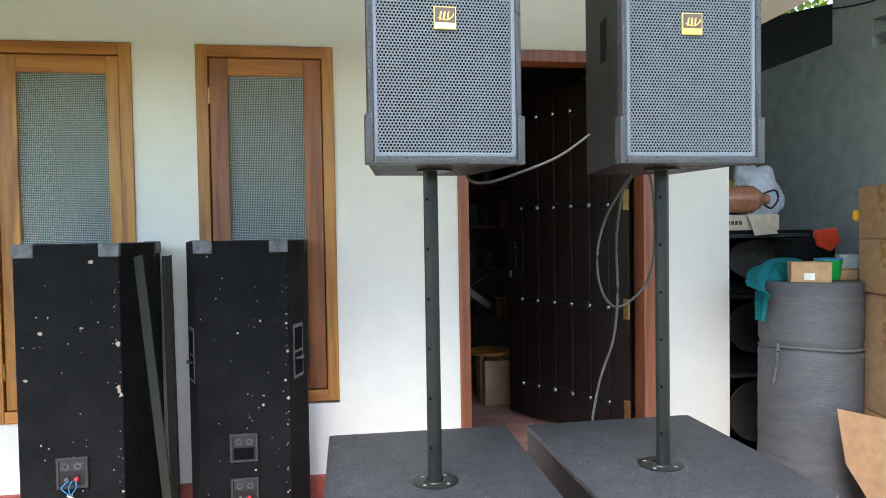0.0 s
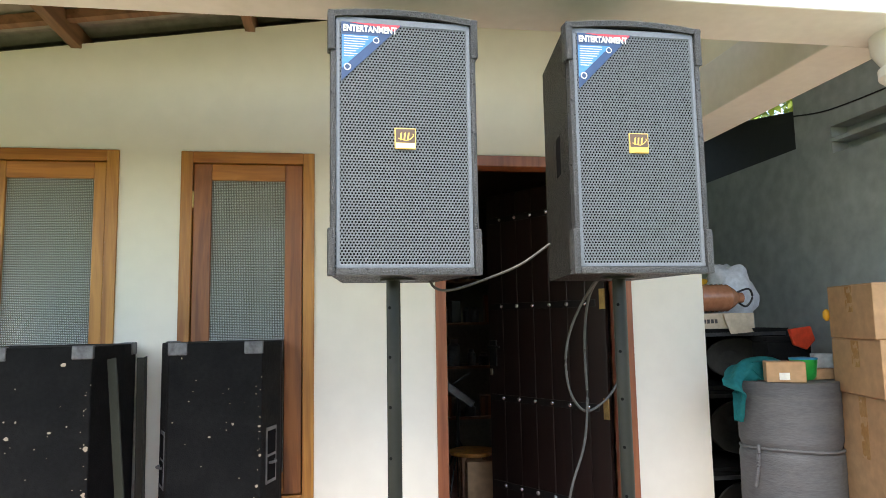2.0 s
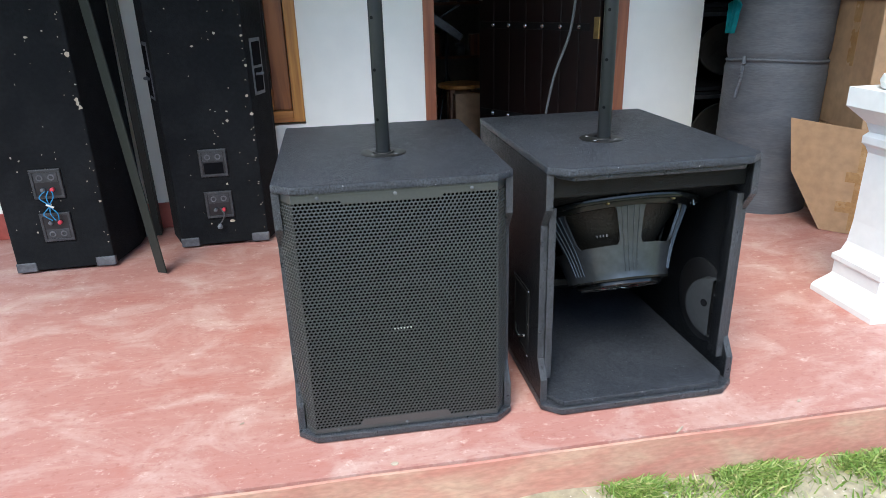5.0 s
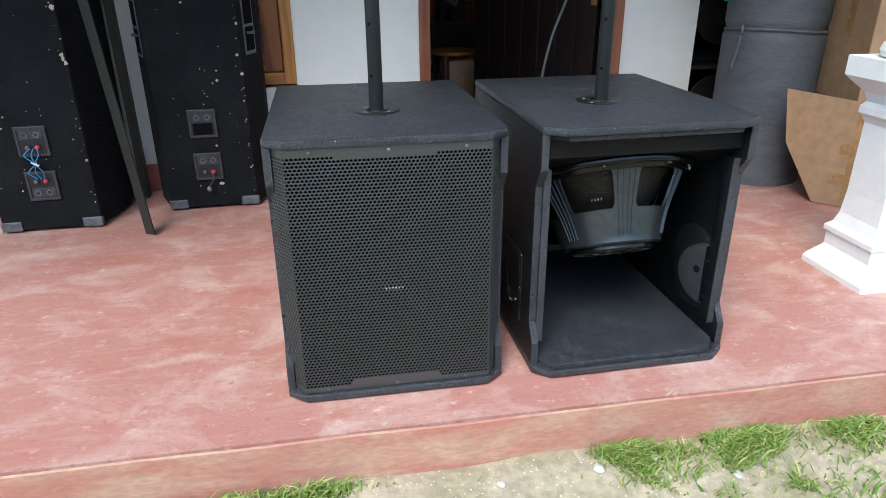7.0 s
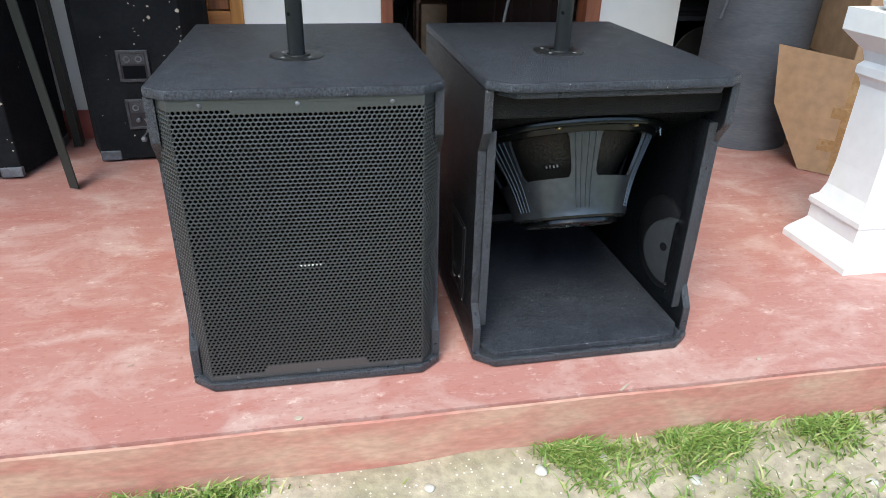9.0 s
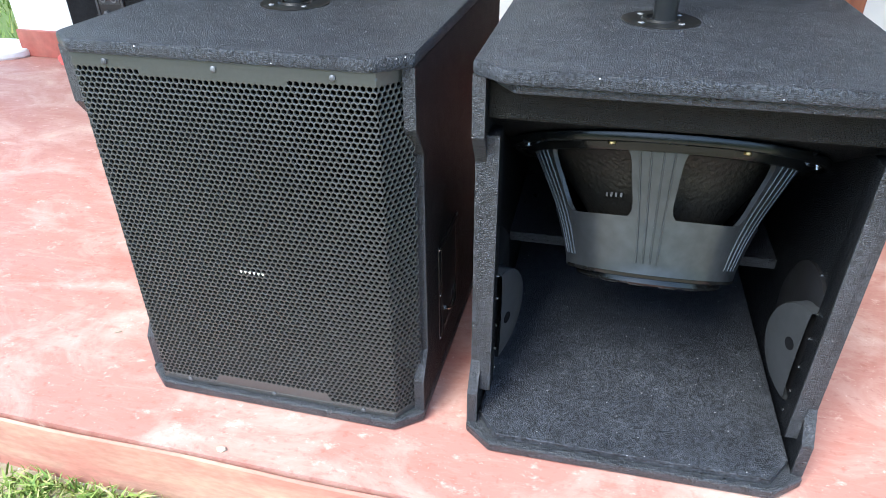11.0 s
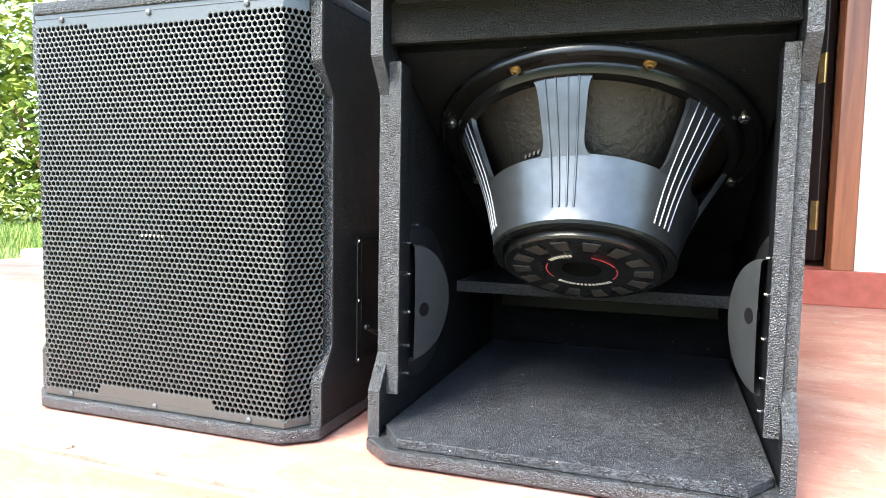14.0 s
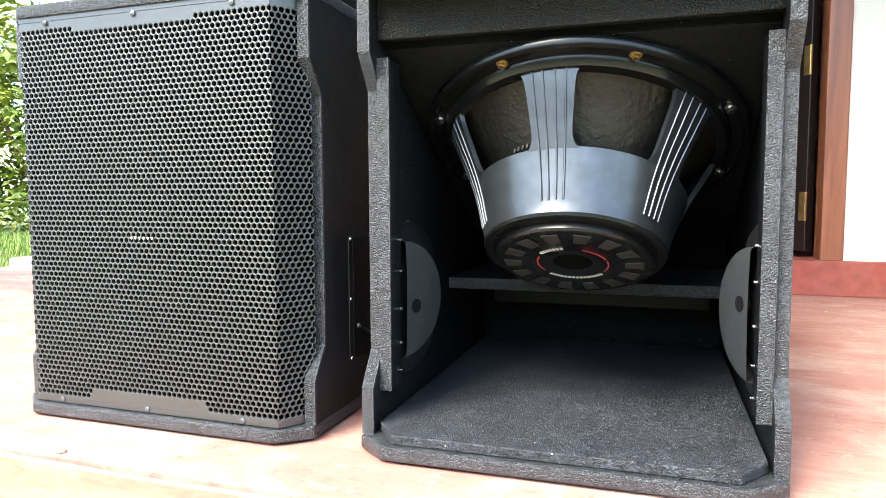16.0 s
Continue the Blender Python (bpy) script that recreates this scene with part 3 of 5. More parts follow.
CX, CY = 1.972, 1.80
col = thing("column", (CX, CY, 0), "white painted turned concrete porch column on a square pedestal", "column", kind="structure")
base = square_rings([(0.150, 0.0), (0.150, 0.02), (0.143, 0.035), (0.113, 0.075), (0.108, 0.085), (0.108, 0.128), (0.116, 0.138), (0.116, 0.155), (0.099, 0.172), (0.089, 0.21), (0.084, 0.29), (0.083, 0.53), (0.090, 0.55), (0.100, 0.562), (0.100, 0.585), (0.089, 0.60), (0.098, 0.63), (0.128, 0.662), (0.146, 0.682), (0.146, 0.745)], 0, 0)
part("pedestal", base, M_WHITE, col)
shaft = lathe([(0.09, 0.745), (0.118, 0.75), (0.125, 0.77), (0.118, 0.79), (0.098, 0.80), (0.096, 0.83), (0.104, 0.95), (0.108, 1.1), (0.105, 1.35), (0.094, 1.7), (0.086, 2.0), (0.084, 2.12), (0.105, 2.14), (0.105, 2.17), (0.09, 2.18), (0.12, 2.23), (0.125, BZ0)])
part("shaft", shaft, M_WHITE, col, smooth=True)


# ---- windows and door of the front wall ----
def window(name, x0, x1, z0, z1, bars, frame_mat, style_mats, thin=0.0):
    w = thing(name, (x0, WY0, z0), "teak framed casement window with patterned obscure glass", "window", kind="structure")
    W, Hh = x1 - x0, z1 - z0
    f = 0.055
    for nm, b in (("frame_side", (0, f, -0.012, 0.08, 0, Hh)), ("frame_side", (W - f, W, -0.012, 0.08, 0, Hh))):
        part(nm, box(*b, 0.003), frame_mat[0], w)
    for nm, b in (("frame_head", (f, W - f, -0.011, 0.08, Hh - f, Hh)), ("frame_sill", (f, W - f, -0.011, 0.08, 0, f))):
        part(nm, box(*b, 0.003), frame_mat[1], w)
    s = 0.085
    a, b, c, d = f + 0.004, W - f - 0.004, f + 0.004, Hh - f - 0.004
    sash = part("sash", box(a, a + s, 0.002, 0.042, c, d, 0.004), style_mats[0], w)
    part("stile", box(b - s + thin, b, 0.002, 0.042, c, d, 0.004), style_mats[1], sash)
    part("rail", box(a + s, b - s + thin, 0.003, 0.041, d - s * 0.95, d, 0.004), style_mats[2], sash)
    part("rail", box(a + s, b - s + thin, 0.003, 0.041, c, c + s * 1.2, 0.004), style_mats[2], sash)
    # obscure glass; its lozenge relief is in the material
    gx0, gx1, gz0, gz1 = a + s - 0.004, b - s + thin + 0.004, c + s * 1.2 - 0.004, d - s * 0.95 + 0.004
    part("pane", box(gx0, gx1, 0.018, 0.023, gz0, gz1), M_FROSTED, w, "patterned obscure glass pane")
    for k in range(bars):
        x = gx0 + (gx1 - gx0) * (0.22 + 0.32 * k)
        part("bar", box(x - 0.012, x + 0.012, 0.030, 0.05, 0.02, Hh - 0.02), M_SHADOWBAR, w)
    for z in (d - 0.18, c + 0.18):
        part("hinge", lathe([(0.005, -0.04), (0.005, 0.04)], Matrix.Translation((f + 0.003, -0.003, z)), 10), M_BRASS, w, "small brass hinge")
    return w


M_FROSTED = bpy.data.materials.new("obscure_glass")
M_FROSTED.use_nodes = True
fb = M_FROSTED.node_tree.nodes["Principled BSDF"]
fb.inputs["Base Color"].default_value = (0.60, 0.64, 0.60, 1)
fb.inputs["Transmission Weight"].default_value, fb.inputs["Roughness"].default_value, fb.inputs["IOR"].default_value = 0.6, 0.07, 1.45
fn, fl_ = M_FROSTED.node_tree.nodes, M_FROSTED.node_tree.links
ftc, fsx = fn.new("ShaderNodeTexCoord"), fn.new("ShaderNodeSeparateXYZ")
fl_.new(ftc.outputs["Object"], fsx.inputs[0])
waves = []
for sgn in ("ADD", "SUBTRACT"):
    q1, q2, q3 = fn.new("ShaderNodeMath"), fn.new("ShaderNodeMath"), fn.new("ShaderNodeMath")
    q1.operation, q2.operation, q3.operation = sgn, "MULTIPLY", "SINE"
    q2.inputs[1].default_value = 400.0
    fl_.new(fsx.outputs[0], q1.inputs[0]); fl_.new(fsx.outputs[2], q1.inputs[1]); fl_.new(q1.outputs[0], q2.inputs[0]); fl_.new(q2.outputs[0], q3.inputs[0])
    waves.append(q3)
fm, fbp = fn.new("ShaderNodeMath"), fn.new("ShaderNodeBump")
fm.operation = "MULTIPLY"
fl_.new(waves[0].outputs[0], fm.inputs[0]); fl_.new(waves[1].outputs[0], fm.inputs[1])
fbp.inputs["Strength"].default_value, fbp.inputs["Distance"].default_value = 1.0, 0.0011
# the pressed dots are made paler than the lattice, to stand for their glints
dot_glint, tone = fn.new("ShaderNodeMapRange"), fn.new("ShaderNodeMapRange")
dot_glint.inputs[1].default_value, dot_glint.inputs[2].default_value, dot_glint.inputs[3].default_value, dot_glint.inputs[4].default_value = 0.0, 0.8, 0.76, 0.52
tone.inputs[1].default_value, tone.inputs[2].default_value, tone.inputs[3].default_value, tone.inputs[4].default_value = 0.0, 0.8, 0.07, 0.35
fl_.new(fm.outputs[0], dot_glint.inputs[0]); fl_.new(dot_glint.outputs[0], fb.inputs["Transmission Weight"])
fl_.new(fm.outputs[0], tone.inputs[0]); fl_.new(tone.outputs[0], fb.inputs["Roughness"])
fl_.new(fm.outputs[0], fbp.inputs["Height"]); fl_.new(fbp.outputs[0], fb.inputs["Normal"])
window("window_1", wins[0][0], wins[0][1], WZ0 - 0.02, WZ1, 0, (M_TEAK, M_TEAK_H), (M_TEAK, M_TEAK, M_TEAK_H), 0.03)
window("window_2", wins[1][0], wins[1][1], WZ0 + 0.015, WZ1, 3, (M_TEAK, M_TEAK_H), (M_TEAKRED, M_TEAKRED, M_TEAK_H))
for k, (a, b) in enumerate(wins):
    m_ = mat("pale_curtain", (0.40, 0.42, 0.40), 0.9, grain=0.2, grain_scale=20) if k == 0 else bpy.data.materials["pale_curtain"]
    g = bmesh.new()
    cols = [(a - 0.05 + (b - a + 0.1) * i / 60, 3.60 + 0.02 * math.sin(i * 0.9)) for i in range(61)]
    lo = [g.verts.new((x, y, 0.128)) for x, y in cols]
    hi = [g.verts.new((x, y, 2.5)) for x, y in cols]
    for i in range(60):
        g.faces.new((lo[i], lo[i + 1], hi[i + 1], hi[i]))
    bmesh.ops.solidify(g, geom=g.faces[:], thickness=0.002)
    cur = part("curtain", g, m_, None, smooth=True)
    tagged(cur, "grey curtain hanging behind the obscure window glass", "curtain", group="curtains")

door_frame = thing("door_frame", (DX0, WY0, 0.13), "reddish varnished timber door frame", "door frame", kind="structure")
DW, DH = DX1 - DX0, DZ1 - 0.13
part("jamb", box(0, 0.055, -0.012, 0.11, 0, DH, 0.004), M_JAMB, door_frame)
part("jamb", box(DW - 0.075, DW, -0.012, 0.11, 0, DH, 0.004), M_JAMB, door_frame)
part("head", box(0.055, DW - 0.075, -0.011, 0.11, DH - 0.058, DH, 0.004), M_JAMB, door_frame)

# door leaf, swung inwards about its hinges; local x runs from the hinge to the free edge
door = new("door_1")
HX, HY = DX1 - 0.078, 3.42
door.matrix_world = pose(HX, HY, 0.155, 0, 0, 180 - 58)
tagged(door, "dark stained plank door standing open, with iron straps and studs", "door", kind="structure")
DL = 0.90
npl = 7
for i in range(npl):
    a, b = DL * i / npl, DL * (i + 1) / npl
    part("plank", box(a + 0.0015, b - 0.0015, 0.0, 0.035, 0, 2.0, 0.003), M_DOOR, door)
for z in (0.20, 0.725, 1.29, 1.84):
    strap = part("strap", box(0.06, DL - 0.02, 0.0355, 0.0415, z - 0.02, z + 0.02, 0.002), M_DKMETAL, door, "black iron strap")
    for i in range(6):
        x = DL * (i + 1) / npl
        part("stud", lathe([(0.013, 0.0), (0.012, 0.005), (0.006, 0.010)], Matrix.Translation((x, 0.041, z)) @ Matrix.Rotation(radians(-90), 4, "X"), 12), M_CHROME, strap, "bright steel stud", smooth=True)
for z in (0.172, 0.722, 1.312, 1.86):
    hg = part("hinge", box(0.004, 0.034, 0.036, 0.039, z - 0.055, z + 0.055, 0.001), M_BRASS, door, "brass butt hinge")
    part("pin", lathe([(0.006, -0.055), (0.006, 0.055)], Matrix.Translation((0.0, 0.039, z)), 10), M_BRASS, hg)
lock = part("lock", box(DL - 0.075, DL - 0.02, 0.036, 0.05, 0.92, 1.08, 0.003), M_DKMETAL, door)
part("bolt_bar", box(DL - 0.11, DL - 0.01, 0.05, 0.06, 1.03, 1.045, 0.002), M_DKMETAL, lock)
part("padlock", box(DL - 0.055, DL - 0.03, 0.05, 0.062, 0.86, 0.905, 0.004), M_CHROME, lock, "hanging steel padlock")


# ---- subwoofer cabinets; local origin at the middle of the front edge on the floor, y to the back ----
SW, SD, SH = 0.566, 0.73, 0.682
HW = SW / 2
FY = 0.038      # how far the side panels' tabs stand back from the front edge
CH = 0.047


def sub_cabinet(at, label, turn=0.0):
    s = thing("subwoofer", at, label, "subwoofer", turn, group="subwoofers on the porch")
    plan = lambda inset, front: [(-HW + inset, FY + front), (-HW + CH + inset * 0.4, front), (HW - CH - inset * 0.4, front), (HW - inset, FY + front), (HW - inset, SD - inset), (-HW + inset, SD - inset)]
    # top: skylight is put into its paler colour, beside the dust
    part("top_panel", prism(plan(0, 0), "z", SH - 0.021, SH, 0.0055), M_DUSTY_SKYLIT, s, smooth=True)
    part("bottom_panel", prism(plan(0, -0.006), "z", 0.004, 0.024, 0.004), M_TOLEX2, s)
    t = 0.018
    side = [(FY, 0.024), (FY, 0.092), (FY + 0.034, 0.142), (FY + 0.034, 0.522), (FY, 0.572), (FY, SH - 0.020), (SD - 0.002, SH - 0.020), (SD - 0.002, 0.024)]
    for sx in (-1, 1):
        a, b = sorted((sx * (HW - 0.0015), sx * (HW - t)))
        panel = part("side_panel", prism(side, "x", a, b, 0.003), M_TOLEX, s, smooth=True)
        # the cut front edge: a paler copy of the paint holds the light it catches
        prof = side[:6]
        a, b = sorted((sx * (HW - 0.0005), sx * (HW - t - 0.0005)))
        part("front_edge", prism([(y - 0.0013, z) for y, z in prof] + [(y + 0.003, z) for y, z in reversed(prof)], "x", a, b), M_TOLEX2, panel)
        # recessed carrying handle: a dish sunk through the panel, with its rim plate and grip
        hx = sx * (HW + 0.0005)
        a, b = sorted((hx, sx * (HW - 0.004)))
        hp = part("handle_plate", box(a, b, 0.155, 0.30, 0.095, 0.305, 0.0015), M_DARKPL, panel, "black recessed handle plate")
        a, b = sorted((hx + sx * 0.001, hx + sx * 0.0025))
        for y0, y1, z0, z1 in ((0.165, 0.29, 0.285, 0.297), (0.165, 0.29, 0.103, 0.115), (0.165, 0.177, 0.115, 0.285), (0.278, 0.29, 0.115, 0.285)):
            part("rim", box(a, b, y0, y1, z0, z1), M_DKMETAL, panel)
        part("grip", tube([(hx + sx * 0.001, 0.19, 0.15), (hx + sx * 0.006, 0.215, 0.135), (hx + sx * 0.006, 0.245, 0.135), (hx + sx * 0.001, 0.27, 0.15)], 0.004), M_CHROME, panel, "bright bent grip")
        for y, z in ((0.16, 0.1), (0.16, 0.2), (0.16, 0.3), (0.295, 0.1), (0.295, 0.2), (0.295, 0.3)):
            part("screw", lathe([(0.0032, 0.0), (0.0025, 0.0014)], Matrix.Translation((hx, y, z)) @ Matrix.Rotation(radians(90 * sx), 4, "Y"), 8), M_CHROME, panel)
    part("back_panel", box(-HW + t, HW - t, SD - 0.022, SD - 0.004, 0.026, SH - 0.021), M_TOLEX, s)
    # the header's olive tone is a reflection put into its colour
    part("header", box(-HW + t, HW - t, FY + 0.026, FY + 0.044, 0.592, SH - 0.021, 0.003), M_HEADER, s)
    plan2 = [(-HW + 0.03, FY + 0.012), (-HW + CH + 0.012, 0.012), (HW - CH - 0.012, 0.012), (HW - 0.03, FY + 0.012), (HW - 0.03, 0.07), (-HW + 0.03, 0.07)]
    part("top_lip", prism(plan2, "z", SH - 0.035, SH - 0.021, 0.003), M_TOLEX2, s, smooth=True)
    for x in (-0.22, 0.22):
        for y in (0.09, SD - 0.06):
            part("foot", lathe([(0.017, 0.0), (0.019, 0.002), (0.019, 0.006)], Matrix.Translation((x, y, 0)), 16), M_DARKPL, s)
    return s


def pole_socket(s, x, y):
    m = Matrix.Translation((x, y, SH))
    plate = part("socket_plate", lathe([(0.060, 0.0), (0.060, 0.0012), (0.058, 0.002), (0.030, 0.002), (0.027, 0.005), (0.0215, 0.005), (0.0215, 0.0)], m, 32, closed=False), M_DKMETAL, s, "round black pole socket plate", smooth=True)
    for k in range(4):
        a = radians(45 + 90 * k)
        part("screw", lathe([(0.0055, 0.0018), (0.004, 0.0035)], Matrix.Translation((x + 0.042 * math.cos(a), y + 0.042 * math.sin(a), SH)), 10), M_CAP, plate)


# closed cabinet with a wrapped perforated grille
SUBL = (0.240, 1.374, 0)
sub_l = sub_cabinet(SUBL, "black textured subwoofer cabinet with a wrapped perforated steel grille")
flat = HW - CH + 0.002
wrap = 0.062


def bent(u, z, d):
    a = abs(u)
    if a <= flat:
        return (u, 0.006 + d, z)
    e = a - flat
    ca, sa = math.cos(radians(55)), math.sin(radians(55))
    sgn = 1 if u > 0 else -1
    return (sgn * (flat + e * ca - d * sa), 0.006 + e * sa + d * ca, z)


def band(u, z):
    if z > 0.6455 or z < 0.037:
        return True
    if abs(u + 0.012) < 0.114 + 0.5 * (z - 0.63) and z > 0.630:
        return True
    return abs(u + 0.006) < 0.112 + 0.5 * (0.052 - z) and z < 0.052


gm = perforated("grille", -flat - wrap, flat + wrap, 0.030, 0.658, 0.0097, 0.00425, bent, band, 0.0042)
grille = part("grille", gm, M_GRILLE, sub_l, "black perforated steel grille")
# folded rims along the top and bottom of the grille
for z0, z1 in ((0.0255, 0.0335), (0.6545, 0.6615)):
    g = bmesh.new()
    us = [-flat - wrap, -flat, flat, flat + wrap]
    o = [[g.verts.new(bent(u, z, d)) for z, d in ((z0, -0.001), (z1, -0.001), (z1, 0.012), (z0, 0.012))] for u in us]
    for a, b in zip(o, o[1:]):
        for k in range(4):
            g.faces.new((a[k], b[k], b[(k + 1) % 4], a[(k + 1) % 4]))
    g.faces.new(o[0]); g.faces.new(o[-1])
    part("grille_rim", g, M_GRILLE, grille)
g = bmesh.new()
us = [-flat - wrap, -flat, flat, flat + wrap]
lo, hi = [g.verts.new(bent(u, 0.028, 0.009)) for u in us], [g.verts.new(bent(u, 0.658, 0.009)) for u in us]
for k in range(3):
    g.faces.new((lo[k], lo[k + 1], hi[k + 1], hi[k]))
bmesh.ops.solidify(g, geom=g.faces[:], thickness=-0.004)
part("foam", g, M_FOAM_HOLE, grille, "black foam behind the grille")
for z in (0.651, 0.031):
    for x in (-0.18, -0.003, 0.176):
        part("screw", lathe([(0.0046, -0.001), (0.0046, 0.0015), (0.0025, 0.003)], Matrix.Translation((x, 0.005, z)) @ Matrix.Rotation(radians(90), 4, "X"), 12), M_CAP, grille, smooth=True)
# small maker's plate, drawn as plain marks
for k in range(6):
    part("badge_mark", prism([(-0.024 + k * 0.008, 0.308), (-0.0195 + k * 0.008, 0.308), (-0.0215 + k * 0.008, 0.3035)], "y", 0.0035, 0.0052), M_PALE, grille)
pole_socket(sub_l, -0.005, 0.291)

# open cabinet with its driver in view
SUBR = (0.887, 1.372, 0)
SUBR_TURN = 1.0
sub_r = sub_cabinet(SUBR, "black textured subwoofer cabinet with no grille, its driver open to view", SUBR_TURN)
iw = HW - 0.018
floor2 = [(-iw + 0.004, FY + 0.015), (-HW + CH + 0.010, 0.006), (HW - CH - 0.010, 0.006), (iw - 0.004, FY + 0.015), (iw - 0.004, SD - 0.03), (-iw + 0.004, SD - 0.03)]
# inner floor: dust specks, and skylight put into the paler base
part("inner_floor", prism(floor2, "z", 0.0245, 0.0385, 0.0018), M_DUSTY_SKYLIT, sub_r)
for sx in (-1, 1):
    a, b = sorted((sx * (iw - 0.0005), sx * (iw - 0.0185)))
    cl = part("cleat", box(a, b, FY + 0.025, FY + 0.070, 0.083, 0.567, 0.003), M_TOLEX, sub_r, smooth=True)
    # paler strip that paints the light along the cleat's edge
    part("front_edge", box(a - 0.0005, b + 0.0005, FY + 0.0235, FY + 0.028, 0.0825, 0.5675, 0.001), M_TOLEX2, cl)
    for z in (0.105, 0.148, 0.20, 0.258, 0.305):
        part("screw", lathe([(0.0022, 0.0), (0.0022, 0.003)], Matrix.Translation((sx * (iw - 0.0185), FY + 0.064, z)) @ Matrix.Rotation(radians(-90 * sx), 4, "Y"), 8), M_CHROME, cl)
    # back of the handle cup bulging into the box: a round cap in front of a wider, darker shoulder
    def half_dish(profile, depth, y, z, tilt, seg):
        m_ = Matrix.Translation((sx * (iw - depth), y, z)) @ Matrix.Rotation(radians(tilt * sx), 4, "Z") @ Matrix.Rotation(radians(-90 * sx), 4, "Y")
        g_ = lathe(profile, m_, seg, closed=False)
        bmesh.ops.bisect_plane(g_, geom=g_.verts[:] + g_.edges[:] + g_.faces[:], plane_co=(0, FY + 0.069, 0), plane_no=(0, -1, 0), clear_outer=True)
        return g_, m_
    g, m = half_dish([(0.125, -0.012), (0.124, 0.004), (0.112, 0.012), (0.06, 0.015), (0.0, 0.015)], 0.002, 0.19, 0.205, 0, 40)
    part("handle_shoulder", g, M_DARKPL, sub_r, smooth=True)
    g, m = half_dish([(0.090, -0.03), (0.090, 0.004), (0.0885, 0.007), (0.085, 0.0085), (0.05, 0.0095), (0.0, 0.010)], 0.018, 0.110, 0.213, 20, 48)
    dish = part("handle_dish", g, M_DISH, sub_r, "black moulded back of the handle cup", smooth=True)
    # black disc that paints the shade of a hole in the cup
    part("boss", lathe([(0.011, 0.0), (0.011, 0.0108), (0.0, 0.0108)], m @ Matrix.Translation((0.012, 0.022, 0)), 16, closed=False), M_FOAM_HOLE, dish)
    for k in range(10):
        aa = 2 * math.pi * (k + 0.5) / 10
        if math.sin(aa) < -0.1:
            continue
        part("screw", lathe([(0.0024, 0.0), (0.0024, 0.004)], Matrix.Translation((sx * (iw - 0.001), 0.14, 0.213)) @ Matrix.Rotation(radians(-90 * sx), 4, "Y") @ Matrix.Translation((0.122 * math.cos(aa), 0.122 * math.sin(aa), 0.0)), 8), M_CHROME, dish)
# sloping baffle that carries the driver
TILT_B = radians(28.6)
DC = Vector((0.0, 0.307, 0.460))
MB = Matrix.Translation(DC) @ Matrix.Rotation(TILT_B, 4, "X").inverted() @ Matrix.Rotation(math.pi, 4, "X")
bm = box(-iw + 0.002, iw - 0.002, -0.36, 0.250, -0.024, -0.004)
bmesh.ops.transform(bm, verts=bm.verts, matrix=MB)
part("baffle", bm, M_TOLEX, sub_r)
part("brace", box(-iw, iw, 0.41, 0.70, 0.190, 0.212, 0.002), M_TOLEX2, sub_r)
part("rear_board", box(-iw + 0.03, iw - 0.03, 0.672, 0.690, 0.125, 0.188, 0.002), M_STRIP, sub_r, "unpainted brown timber board at the back")

# the driver: local z points out of the baffle towards its magnet
driver = thing("woofer_driver", (0, 0, 0), "large black cast frame woofer seen from its magnet side", "loudspeaker driver")
driver.matrix_world = Matrix.Translation(SUBR) @ Matrix.Rotation(radians(SUBR_TURN), 4, "Z") @ MB
part("flange", lathe([(0.207, -0.003), (0.254, -0.003), (0.258, 0.0), (0.258, 0.008), (0.255, 0.012), (0.249, 0.013), (0.247, 0.0085), (0.231, 0.0085), (0.229, 0.014), (0.222, 0.021), (0.207, 0.021), (0.207, -0.003)], None, 96, closed=False), M_FLANGE, driver, smooth=True)
NSP = 6
HWIN = 0.115


def basket_r(h):
    """The basket's radius over the baffle: steep beside the windows, nearly upright at the bowl."""
    line = ((0.0, 0.226), (0.03, 0.211), (0.075, 0.187), (0.118, 0.165), (0.16, 0.150), (0.19, 0.141), (0.24, 0.134))
    for (h0, r0), (h1, r1) in zip(line, line[1:]):
        if h <= h1:
            f = (h - h0) / (h1 - h0)
            return r0 + (r1 - r0) * f
    return line[-1][1]


def arc_shell(a0, a1, h0, h1, off0, off1, na, nh, flare=0.0):
    g = bmesh.new()
    grid = {}
    for i in range(na + 1):
        for j in range(nh + 1):
            for k, o in enumerate((off0, off1)):
                a, h = a0 + (a1 - a0) * i / na, h0 + (h1 - h0) * j / nh
                a += (a - (a0 + a1) / 2) * flare * (abs(2 * j / nh - 1) ** 7 + 0.25 * (1 - j / nh))
                r = basket_r(h) + o
                grid[i, j, k] = g.verts.new((r * math.cos(a), r * math.sin(a), h))
    for i in range(na):
        for j in range(nh):
            for k in (0, 1):
                g.faces.new((grid[i, j, k], grid[i + 1, j, k], grid[i + 1, j + 1, k], grid[i, j + 1, k]))
    for i in range(na):
        for j in (0, nh):
            g.faces.new((grid[i, j, 0], grid[i + 1, j, 0], grid[i + 1, j, 1], grid[i, j, 1]))
    for j in range(nh):
        for i in (0, na):
            g.faces.new((grid[i, j, 0], grid[i, j + 1, 0], grid[i, j + 1, 1], grid[i, j, 1]))
    return g


def ring_arc(r0, r1, a0, a1, z0, z1, n=14):
    g = bmesh.new()
    prev = None
    for i in range(n + 1):
        a = a0 + (a1 - a0) * i / n
        row = [g.verts.new((r * math.cos(a), r * math.sin(a), z)) for r, z in ((r0, z0), (r1, z0), (r1, z1), (r0, z1))]
        if prev:
            for k in range(4):
                g.faces.new((prev[k], row[k], row[(k + 1) % 4], prev[(k + 1) % 4]))
        prev = row
    return g


